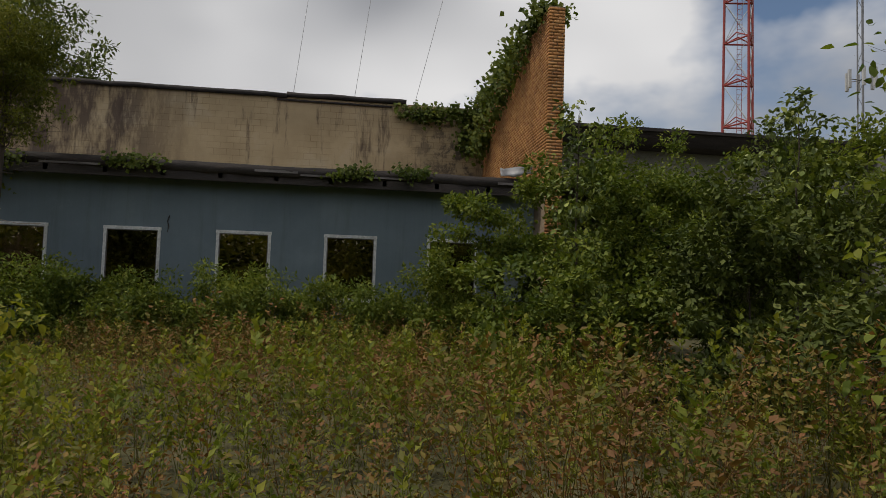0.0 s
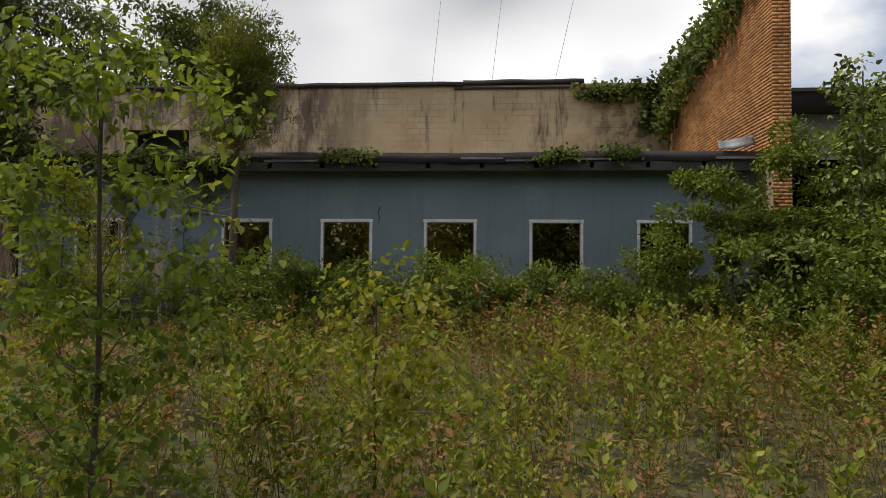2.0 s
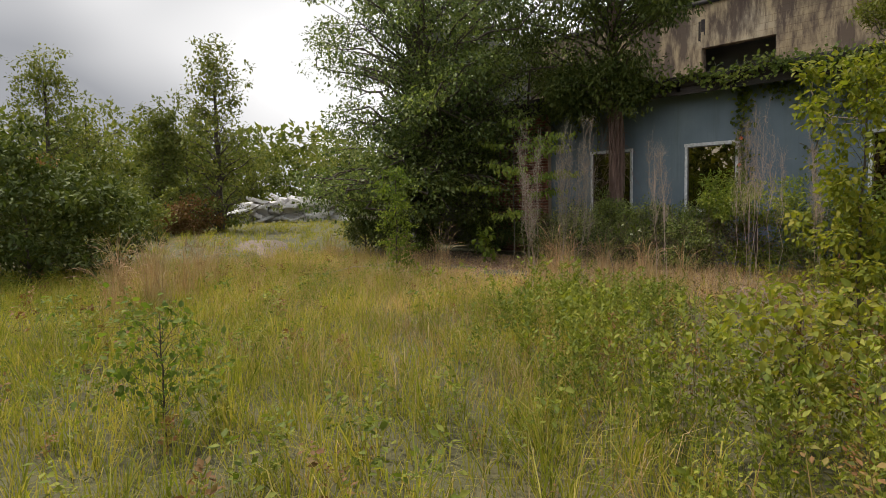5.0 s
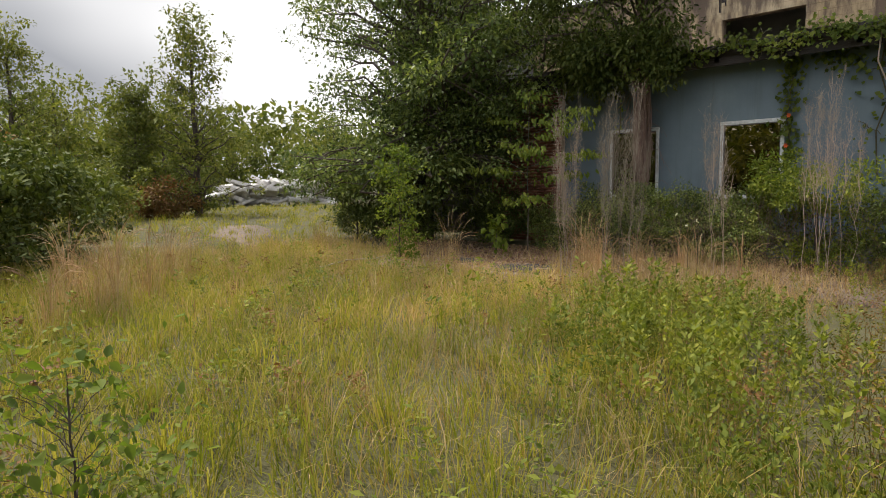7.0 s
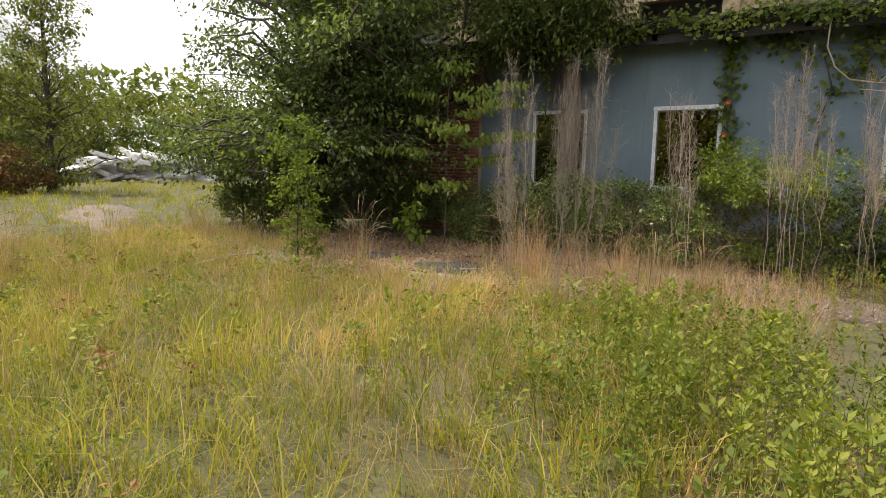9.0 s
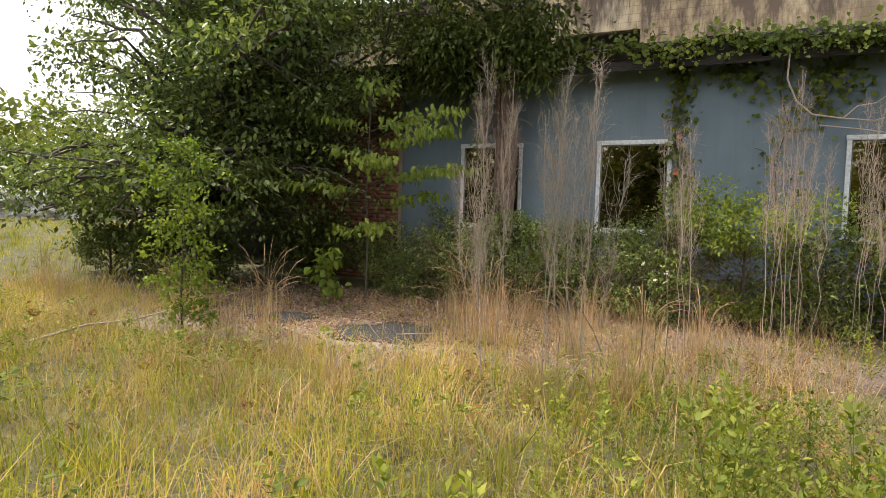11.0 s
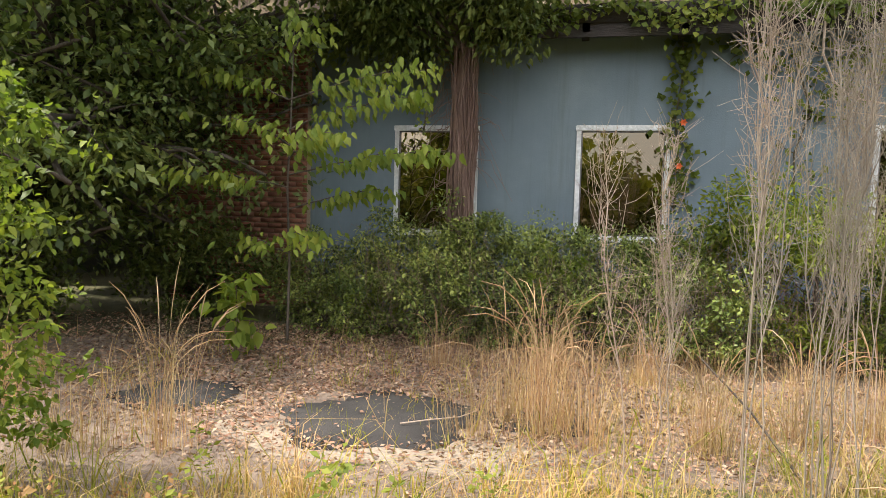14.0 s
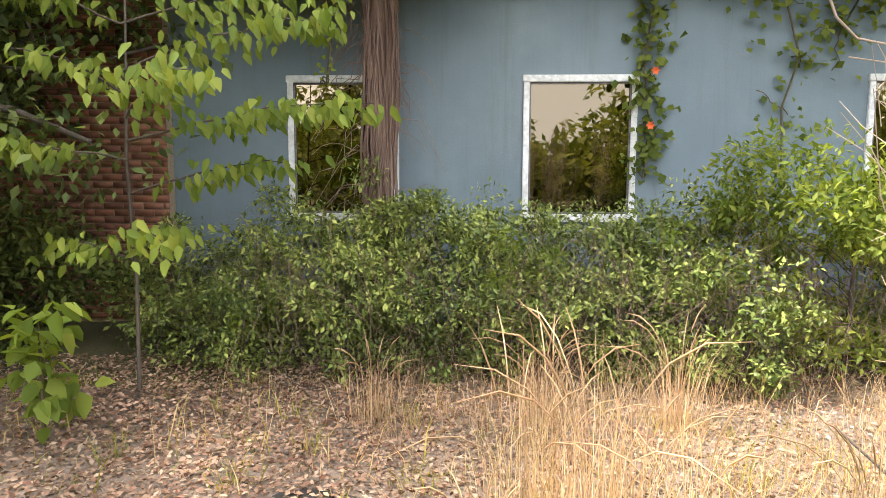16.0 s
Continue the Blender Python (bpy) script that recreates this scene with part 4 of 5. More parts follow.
# ---- shrubs along the wall ----
def shrub(at, radii, h, count, leaf, size, seed, label, clumps=30, group="", aspect=0.42, spread=0.3):
    c = ball_clumps(clumps, (0, 0, h * 0.5), (radii[0], radii[1], h * 0.5), seed, 0.45, 0.12)
    return tree("shrub", (*at, 0), label, "shrub", h * 0.55, 0.03, c, spread, count, leaf, size, BARK, seed, group, droop=0.1, aspect=aspect, twigs=1, bare=0.02, sides=4)


for i, (x, y, rx, h, n) in enumerate([(-13.7, 12.7, 0.9, 1.15, 5200), (-12.5, 12.6, 0.95, 1.58, 7600), (-11.4, 12.7, 0.9, 1.42, 7000), (-10.4, 12.7, 0.85, 1.36, 6200), (-9.6, 12.6, 0.7, 1.4, 4500)]):
    shrub((x, y), (rx, 0.72), h, int(n * 1.6), LEAF_HEDGE, 0.054, 200 + i, "overgrown dark green hedge shrub under the windows", 52, "overgrown hedge", 0.46, 0.21)
for i, (x, y, rx, h, n) in enumerate([(-13.2, 12.0, 0.75, 0.75, 3200), (-12.2, 11.85, 0.7, 0.95, 4000), (-11.2, 11.95, 0.7, 0.9, 3800), (-10.2, 11.9, 0.7, 0.95, 3800), (-9.4, 11.6, 0.6, 1.05, 3200)]):
    shrub((x, y), (rx, 0.42), h, int(n * 1.4), LEAF_HEDGE, 0.05, 213 + i, "low spreading dark green hedge growth before the windows", 34, "overgrown hedge", 0.46, 0.18)
shrub((-8.5, 11.95), (1.05, 0.8), 1.98, 9500, LEAF_PEAR, 0.068, 210, "bushy yellow-green shrub against the wall", 36)
shrub((-7.6, 12.5), (0.8, 0.7), 1.5, 8500, LEAF_HEDGE, 0.062, 211, "overgrown dark green hedge shrub under the windows", 26, "overgrown hedge")
for i, x in enumerate(np.arange(-6.6, 2.0, 1.05)):
    shrub((x, 12.4 - 0.2 * (i % 2)), (1.0, 0.95), 1.72 + 0.14 * math.sin(i * 1.7), 6000, LEAF_CORNER, 0.092, 220 + i, "vine-tangled green hedge shrub under the windows", 36, "overgrown hedge")
    shrub((x + 0.5, 12.1), (0.85, 0.7), 1.4 + 0.12 * math.sin(i * 2.3), 3700, LEAF_CORNER, 0.09, 290 + i, "vine-tangled green hedge shrub under the windows", 24, "overgrown hedge")
for i, (x, y, rx, ry, h, n, m) in enumerate([(2.85, 11.3, 1.5, 1.2, 3.3, 17000, LEAF_CORNER), (4.4, 10.3, 1.4, 1.3, 4.5, 15000, LEAF_CORNER), (3.3, 8.4, 1.5, 1.3, 2.3, 9000, LEAF_CORNER), (6.3, 9.6, 1.8, 1.5, 4.6, 15000, LEAF_CORNER), (5.1, 6.9, 1.5, 1.3, 2.8, 9000, LEAF_DARK),
                                             (7.2, 7.4, 1.5, 1.4, 4.2, 11000, LEAF_CORNER), (5.4, 4.6, 1.2, 1.0, 2.3, 6000, LEAF_DARK), (8.6, 10.5, 1.8, 1.5, 5.0, 6500, LEAF_DARK), (6.8, 13.0, 1.9, 1.3, 5.3, 6000, LEAF_CORNER), (10.0, 13.0, 2.0, 1.4, 5.6, 5500, LEAF_DARK)]):
    shrub((x, y), (rx, ry), h, int(n * 1.2), m, 0.09, 240 + i, "tall dense green shrub crowding the building corner", 40, "corner shrubs", 0.6, 0.36)
for i, (x, y, rx, h) in enumerate([(-17.2, 2.6, 1.3, 2.9), (-19.2, 1.8, 1.6, 3.1), (-18.6, 3.9, 1.0, 2.3), (-21.5, 3.4, 1.5, 2.9)]):
    shrub((x, y), (rx, rx), h, 6000, LEAF_DARK, 0.118, 260 + i, "dense green thicket shrub at the field edge", 40, "field thicket", 0.5, 0.4)

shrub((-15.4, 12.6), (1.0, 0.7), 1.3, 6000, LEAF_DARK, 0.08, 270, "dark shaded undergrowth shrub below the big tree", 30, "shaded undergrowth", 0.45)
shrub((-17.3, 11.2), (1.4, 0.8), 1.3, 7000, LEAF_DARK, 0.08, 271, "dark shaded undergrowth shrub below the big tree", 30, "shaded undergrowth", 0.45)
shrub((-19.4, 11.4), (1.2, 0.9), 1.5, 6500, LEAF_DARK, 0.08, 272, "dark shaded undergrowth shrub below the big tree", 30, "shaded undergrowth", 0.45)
for i, (x, y, rx, h) in enumerate([(-33.0, 9.0, 2.0, 2.2), (-35.5, 12.0, 1.5, 1.7), (-31.0, 6.5, 2.2, 2.4), (-27.5, 4.0, 2.2, 2.8)]):
    shrub((x, y), (rx, rx), h, 4500, LEAF_RUST if i % 2 else LEAF_BACK, 0.16, 275 + i, "brownish scrub bush at the far field edge", 24, "far scrub", 0.5, 0.5)

for i, (x, y, r, h) in enumerate([(-10.95, 12.05, 0.28, 1.12), (-9.55, 12.0, 0.38, 1.42), (-12.9, 12.15, 0.25, 0.7)]):
    shrub((x, y), (r, r * 0.8), h, 900, LEAF_LIGHT, 0.066, 285 + i, "fresh yellow-green shoots standing in the dark hedge", 12, "fresh shoots", 0.4, 0.14)


def twig_tangle(x0, x1, y, z1, n, seed):
    rng = np.random.default_rng(seed)
    ls = []
    for _ in range(n):
        a = np.array([rng.uniform(x0, x1), y + rng.normal(0, 0.15), rng.uniform(0.0, z1 * 0.6)])
        b = a + np.array([rng.normal(0, 0.3), rng.normal(-0.05, 0.12), rng.uniform(0.1, 0.8)])
        ls.append((curve_line(a, b, rng.normal(0.04, 0.05), rng, 5, 0.025), np.linspace(0.0022, 0.0009, 5)))
    v, q = tubes(ls, 3)
    tagged(part("twig_tangle", mesh_from("twig_tangle", v, quads=q, mats=(BARK_RED,))), "tangle of dead grey-brown twigs in front of the hedge", "twigs", kind="stuff")


twig_tangle(-13.6, -7.2, 12.0, 1.2, 330, 281)
twig_tangle(-13.0, -8.6, 11.5, 1.1, 260, 283)
twig_tangle(-9.6, -7.6, 11.75, 1.5, 160, 282)

# ---- creepers on the building ----
def creeper(points, count, spread, seed, label, leaf=LEAF_IVY, size=0.1, hang=True):
    rng = np.random.default_rng(seed)
    pts = np.array(points)
    o = pts[0]
    ob = thing("creeper", tuple(o), label, "vine", "creepers")
    v, q = tubes([(pts - o, np.full(len(pts), 0.012))] + [(curve_line(p - o, p - o + rng.normal(0, spread * 0.6, 3) * np.array([1, 0.2, 1]), 0.05, rng, 5, 0.02), np.full(5, 0.006)) for p in pts for _ in range(2)], 4)
    part("stem", mesh_from("stem", v, quads=q, mats=(STEM,)), ob)
    f = rng.uniform(0, len(pts) - 1, count)
    k = f.astype(int)
    p = pts[k] + (pts[np.minimum(k + 1, len(pts) - 1)] - pts[k]) * (f - k)[:, None] - o
    p += rng.normal(0, 1, (count, 3)) * np.array([spread, spread * 0.3, spread * 0.6])
    way = rng.normal(0, 0.6, (count, 3)) + np.array([0, -0.5, -0.7 if hang else 0.1])
    L = size * rng.uniform(0.6, 1.3, count)
    v, t = leaves(p, way, np.array([[0, -1.0, 0.5]]) + rng.normal(0, 0.35, (count, 3)), L, L * 0.75)
    tagged(part("leaves", mesh_from("leaves", v, t, mats=(leaf,)), ob), kind="stuff")
    return ob


def eave_line(x0, x1, n, y=13.28, z=3.86, seed=0):
    r = np.random.default_rng(seed)
    return [(x, y + r.normal(0, 0.04), z + r.normal(0, 0.08)) for x in np.linspace(x0, x1, n)]


creeper(eave_line(-11.4, -9.9, 5, seed=1), 230, 0.18, 301, "leafy green creeper draped over the eave")
creeper(eave_line(-9.9, -6.6, 10, z=3.84, seed=2), 950, 0.17, 302, "dense green creeper draped over the eave", LEAF_CORNER, 0.088)
creeper(eave_line(-14.2, -11.4, 8, z=3.75, seed=3), 1400, 0.25, 303, "dark creeper hanging from the eave", LEAF_DARK)
creeper(eave_line(-4.9, -3.9, 4, seed=4), 260, 0.14, 304, "small tuft of creeper on the roof edge")
creeper(eave_line(-0.3, 0.4, 3, seed=5), 240, 0.13, 305, "small tuft of creeper on the roof edge")
creeper(eave_line(1.1, 1.7, 3, seed=6), 220, 0.12, 306, "small tuft of creeper on the roof edge")
creeper([(-9.55, 13.8, 3.7), (-9.5, 13.8, 3.2), (-9.58, 13.8, 2.6), (-9.5, 13.8, 2.0), (-9.55, 13.8, 1.5)], 330, 0.1, 307, "trumpet vine hanging down the wall")
creeper([(-8.1, 13.8, 3.75), (-8.2, 13.8, 3.2), (-8.05, 13.8, 2.7), (-8.2, 13.8, 2.2), (-8.15, 13.8, 1.4)], 120, 0.2, 308, "thin vine stems with few leaves on the wall")
creeper([(-7.6, 13.78, 3.7), (-7.5, 13.78, 3.3), (-7.7, 13.78, 2.9)], 240, 0.26, 309, "leafy creeper hanging from the eave over the wall")
creeper([(-13.15, 13.3, 3.91), (-13.18, 13.3, 3.48), (-13.15, 13.3, 3.1), (-13.28, 13.3, 2.81)], 70, 0.05, 315, "thin pale-leaved vine strand hanging from the eave", LEAF_LIGHT, 0.055)
creeper([(-12.63, 13.3, 3.87), (-12.66, 13.3, 3.2), (-12.63, 13.3, 2.71), (-12.67, 13.3, 2.38)], 60, 0.05, 316, "thin pale-leaved vine strand hanging from the eave", LEAF_LIGHT, 0.055)
creeper([(-8.8, 13.78, 3.7), (-8.7, 13.78, 3.4)], 150, 0.26, 310, "leafy creeper hanging from the eave over the wall")
creeper([(4.42, 13.15, 7.85), (4.42, 14.2, 7.85), (4.38, 15.6, 7.8), (4.33, 17.2, 7.75), (4.28, 18.8, 7.6), (4.22, 20.1, 7.4)], 2600, 0.22, 311, "thick ivy along the top of the brick fin", size=0.16)
creeper([(4.21, 14.5, 7.4), (4.19, 16.0, 7.1), (4.19, 17.5, 6.9), (4.19, 19.0, 6.4), (4.19, 19.8, 5.8)], 1500, 0.3, 312, "ivy hanging down the brick fin side", size=0.16)
creeper([(4.0, 20.1, 7.3), (3.2, 20.1, 7.2), (2.4, 20.15, 7.1), (1.6, 20.2, 7.2)], 700, 0.25, 313, "ivy creeping over the upper wall corner", size=0.16)
creeper([(3.8, 20.15, 7.2), (3.8, 20.15, 6.6), (3.7, 20.15, 6.0)], 420, 0.22, 314, "ivy hanging on the upper wall corner", size=0.16)
for x, z in ((-9.5, 2.55), (-9.53, 2.02)):
    ob = part("trumpet_flower", mesh_from("trumpet_flower", *leaves(np.zeros((6, 3)), np.array([[math.cos(a), -0.6, math.sin(a)] for a in np.linspace(0, 5.2, 6)]), np.array([[0, -1.0, 0.2]]), 0.055, 0.04), mats=(TRUMPET,)))
    ob.location = (x, 13.68, z)
    tagged(ob, "orange-red trumpet flower on the wall vine", "flower", "trumpet flowers")

# ---- weeds and grass ----
def weed_variant(rng, h, n_leaves, size, stems, spread=0.17, reach=0.13, rise=0.25):
    """A leafy weed: thin stems clothed in small leaves from the ground to dense tips."""
    lines, P, Wd = [], [], []
    for _ in range(stems):
        tip = np.array([rng.normal(0, spread), rng.normal(0, spread), h * rng.uniform(0.68, 1.1)])
        ln = curve_line((rng.normal(0, 0.03), rng.normal(0, 0.03), 0), tip, 0.0, rng, 4, 0.02)
        lines.append((ln, np.linspace(0.0032, 0.0014, 4)))
        m = n_leaves // stems
        f = np.where(rng.uniform(0, 1, m) < 0.25, rng.uniform(0.82, 1.0, m), rng.uniform(0.1, 0.95, m))
        p = np.stack([np.interp(f, np.linspace(0, 1, 4), ln[:, i]) for i in range(3)], 1)
        a = rng.uniform(0, 6.283, m)
        out = np.stack([np.cos(a), np.sin(a), rng.normal(rise, 0.35, m)], 1)
        P.append(p + out * (rng.uniform(0.05, 1, (m, 1)) * reach * (1.12 - f[:, None])))
        Wd.append(out)
    P, Wd = np.concatenate(P), np.concatenate(Wd)
    L = size * rng.uniform(0.6, 1.35, len(P))
    lv = leaves(P, Wd, np.array([[0, 0, 1.0]]) + rng.normal(0, 0.4, P.shape), L, L * 0.56)
    sv, sq = tubes(lines, 3)
    st = np.concatenate([sq[:, [0, 1, 2]], sq[:, [0, 2, 3]]])
    return join([lv, (sv, st)])


def scatter(name, variants, xy, scale, mat, label, category, rng, lift=0.0):
    pieces = []
    for (x, y), s in zip(xy, scale):
        v, t = variants[rng.integers(0, len(variants))]
        a = rng.uniform(0, 6.283)
        R = np.array([[math.cos(a), -math.sin(a), 0], [math.sin(a), math.cos(a), 0], [0, 0, 1]])
        pieces.append((v @ R.T * s + np.array([x, y, lift]), t))
    v, t = join(pieces)
    return tagged(part(name, mesh_from(name, v, t, mats=(mat,))), label, category, kind="stuff")


def in_weeds(x, y):
    """How far inside the weed bed a place lies (metres, below 0: outside)."""
    edge = np.interp(y, [0.0, 1.0, 2.5, 3.8, 5.0, 7.5, 9.5, 11.5], [-1.2, -1.6, -4.2, -6.0, -7.3, -8.9, -8.9, -7.6])
    return x - edge


PATH = np.array([[r[1], r[2]] for r in ROWS])


def clear_of_path(x, y, d):
    return np.min(np.hypot(x[:, None] - PATH[None, :, 0], y[:, None] - PATH[None, :, 1]), 1) > d


def weed_bed():
    rng = np.random.default_rng(91)
    n = 9000
    x, y = rng.uniform(-9.5, 7.0, n), rng.uniform(-1.0, 12.0, n)
    keep = (in_weeds(x, y) > np.abs(rng.normal(0.0, 0.9, n)) - 0.2) & clear_of_path(x, y, 0.75) & ~((x > 3.2) & (y > 5.0)) & (rng.uniform(0, 1, n) < 0.5 + 0.5 * noise_field(x * 2.1 + 3, y * 2.1))
    x, y = x[keep][:1800], y[keep][:1800]
    kind = noise_field(x, y)
    tall = np.interp(x, [-9.0, -6.5, -4.0, -1.0], [0.42, 0.55, 0.8, 0.98]) * (0.82 + 0.02 * y + 0.5 * (noise_field(x * 1.6, y * 1.6 + 2) - 0.5)) * rng.uniform(0.7, 1.25, len(x))
    dist = np.min(np.hypot(x[:, None] - PATH[None, :, 0], y[:, None] - PATH[None, :, 1]), 1)
    tall = np.minimum(tall, 0.45 + 0.25 * dist) * np.interp(y, [0, 6.5, 8.0], [1, 1, 0.75])
    pick = rng.uniform(0, 1, len(x)) * 0.6 + kind * 0.4
    d = rng.uniform(0, 1, len(x)) < 0.13
    a, b, c = (pick < 0.42) & ~d, (pick >= 0.42) & (pick < 0.56) & ~d, (pick >= 0.56) & ~d
    var = [weed_variant(rng, 1.0, 136, 0.044, 4, 0.2, 0.24, 0.5) for _ in range(6)]
    big = [weed_variant(rng, 1.0, 105, 0.056, 3, 0.13, 0.12, 0.9) for _ in range(5)]
    for nm, m, mat, vs, lab in (("weeds", a, LEAF_WEED, var, "tangled olive and brown weeds filling the field"), ("weeds", b, LEAF_RUST, var, "rusty brown seeding weeds among green ones"), ("weeds", c, LEAF_WEED_GREEN, big, "fresh green leafy weeds in the field"), ("weeds", d, LEAF_FRESH, big, "bright yellow-green leafy weeds in the field")):
        scatter(nm, vs, np.stack([x[m], y[m]], 1), tall[m], mat, lab, "weeds", rng)


def noise_field(x, y):
    return 0.5 + 0.25 * np.sin(1.1 * x + 0.7 * y + 1.0) + 0.25 * np.sin(0.8 * x - 1.3 * y + 2.0)


weed_bed()


def green_weeds():
    """The fresher leafy plants along the edge of the weed bed."""
    rng = np.random.default_rng(93)
    n = 330
    y = rng.uniform(3.0, 9.5, n)
    x = np.interp(y, [3.0, 5.0, 7.5, 9.5], [-5.0, -7.3, -8.9, -8.9]) + rng.normal(0.3, 0.75, n)
    keep = clear_of_path(x, y, 0.7)
    var = [weed_variant(rng, 1.0, 105, 0.058, 3, 0.12, 0.13, 0.9) for _ in range(5)]
    scatter("weeds", var, np.stack([x, y], 1)[keep], (rng.uniform(0.3, 0.78, n) * np.interp(y, [3, 6, 7.2, 8.2], [1.1, 1.0, 0.6, 0.35]))[keep], LEAF_WEED_GREEN, "bright green leafy weeds at the edge of the grass", "weeds", rng)


green_weeds()


def lush_weeds():
    """The dense leafy patch between the meadow and the shrubs."""
    rng = np.random.default_rng(89)
    n = 75
    x, y = rng.normal(-8.1, 0.5, n), rng.uniform(5.4, 7.8, n)
    keep = clear_of_path(x, y, 1.0)
    var = [weed_variant(rng, 1.0, 130, 0.058, 4, 0.16, 0.16, 0.9) for _ in range(4)]
    scatter("weeds", var, np.stack([x, y], 1)[keep], rng.uniform(0.28, 0.52, n)[keep], LEAF_WEED_GREEN, "lush green leafy weeds beside the dry grass", "weeds", rng)


lush_weeds()


def low_herbs():
    rng = np.random.default_rng(94)
    n = 700
    x, y = rng.uniform(-17, -3, n), rng.uniform(0.0, 9.6, n)
    keep = (in_weeds(x, y) < 0.5) & clear_of_path(x, y, 0.35) & (y < 8.3)
    var = [weed_variant(rng, 1.0, 42, 0.13, 3, 0.25, 0.3) for _ in range(5)]
    scatter("herbs", var, np.stack([x, y], 1)[keep], rng.uniform(0.12, 0.42, n)[keep], LEAF_WEED_GREEN, "small green herbs scattered through the grass", "weeds", rng)
    keep2 = clear_of_path(x, y, 0.35) & (rng.uniform(0, 1, n) < 0.3) & (in_weeds(x, y) < 0.5) & (y < 7.6)
    scatter("herbs", var, np.stack([y * 0 + x + 0.4, y + 0.3], 1)[keep2], rng.uniform(0.15, 0.4, n)[keep2], LEAF_RUST, "brown seeding herbs scattered through the grass", "weeds", rng)


low_herbs()


def grass(name, n, box, height, mat, seed, label, keep_fn, width=0.006, clump=0.0):
    """Grass in small tussocks, each with its own height and lean, and loose blades between."""
    rng = np.random.default_rng(seed)
    c = max(1, n // 26)
    cx, cy = rng.uniform(box[0], box[1], c), rng.uniform(box[2], box[3], c)
    ch, cl = rng.uniform(0.4, 1.0, c) ** 1.4 * 1.45, rng.normal(0, 0.3, (c, 2))
    k = rng.integers(0, c, n)
    ox, oy = rng.normal(0, clump or 0.07, n), rng.normal(0, clump or 0.07, n)
    loose = rng.uniform(0, 1, n) < 0.3
    x = np.where(loose, rng.uniform(box[0], box[1], n), cx[k] + ox)
    y = np.where(loose, rng.uniform(box[2], box[3], n), cy[k] + oy)
    h = height * np.where(loose, 0.55, ch[k]) * rng.uniform(0.5, 1.2, n)
    lean = np.stack([cl[k, 0] + ox * 5 + rng.normal(0, 0.5, n), cl[k, 1] + oy * 5 + rng.normal(0, 0.5, n), 0 * x], 1)
    m = keep_fn(x, y, rng)
    x, y, h, lean = x[m], y[m], h[m], lean[m]
    v, t = blades(np.stack([x, y, 0 * x - 0.02], 1), lean, h, width * rng.uniform(0.6, 1.3, len(x)), rng.uniform(0.1, 1.2, len(x)), rng)
    return tagged(part(name, mesh_from(name, v, t, mats=(mat,))), label, "grass", kind="stuff")


def meadow(x, y, rng):
    return (in_weeds(x, y) < rng.normal(0.3, 0.4, len(x))) & (y < 12.3) & ((y < 7.9 + 0.8 * noise_field(x, y)) | (x < -14.8) & (y < 9.8) | (x > -9.6) & (y < 9.6) | (rng.uniform(0, 1, len(x)) < 0.04))


def straw_zone(x, y, rng):
    return meadow(x, y, rng) & (rng.uniform(0, 1, len(x)) < np.clip(0.03 + 0.16 * (y - 3.2) + 0.35 * noise_field(x * 1.7, y * 1.7), 0, 0.9))


def green_zone(x, y, rng):
    return meadow(x, y, rng) & (rng.uniform(0, 1, len(x)) < np.clip(1.15 - 0.115 * (y - 3.2) - 0.3 * noise_field(x * 1.7, y * 1.7), 0.12, 1))


grass("grass", 135000, (-19, -1.0, -2, 10.5), 0.34, GRASS_GREEN, 95, "knee-high yellow-green meadow grass", green_zone, 0.0082)
grass("grass", 100000, (-19, -4.0, -1, 11), 0.36, GRASS_DRY, 96, "dry straw-coloured grass mixed into the meadow", straw_zone, 0.0062)
grass("grass", 32000, (-46, -18, -4, 26), 0.34, GRASS_GREEN, 97, "far yellow-green meadow grass", lambda x, y, rng: (y < 11.0 + (-18 - x) * 0.9) & (rng.uniform(0, 1, len(x)) < 1), 0.013)
grass("grass", 14000, (-1.5, 8, -4, 3), 0.4, GRASS_GREEN, 98, "grass at the foot of the weeds", lambda x, y, rng: clear_of_path(x, y, 0.3), 0.007)
grass("grass", 3600, (-13.2, -7.6, 10.5, 12.0), 0.38, SEDGE, 99, "thin tawny dry grass along the hedge foot", lambda x, y, rng: rng.uniform(0, 1, len(x)) < np.clip((x + 13.4) / 2.5, 0.15, 1), 0.0035, 0.09)
grass("grass", 2600, (-14.5, -9.5, 9.0, 11.8), 0.2, GRASS_GREEN, 92, "sparse green grass sprigs in the leaf litter", lambda x, y, rng: rng.uniform(0, 1, len(x)) < 0.8, 0.005, 0.05)
grass("grass", 4200, (-11.4, -7.5, 8.2, 10.6), 0.36, GRASS_DRY, 90, "pale dry grass in front of the shrubs", lambda x, y, rng: rng.uniform(0, 1, len(x)) < np.clip((x + 11.6) / 1.5, 0.1, 1), 0.0035, 0.09)


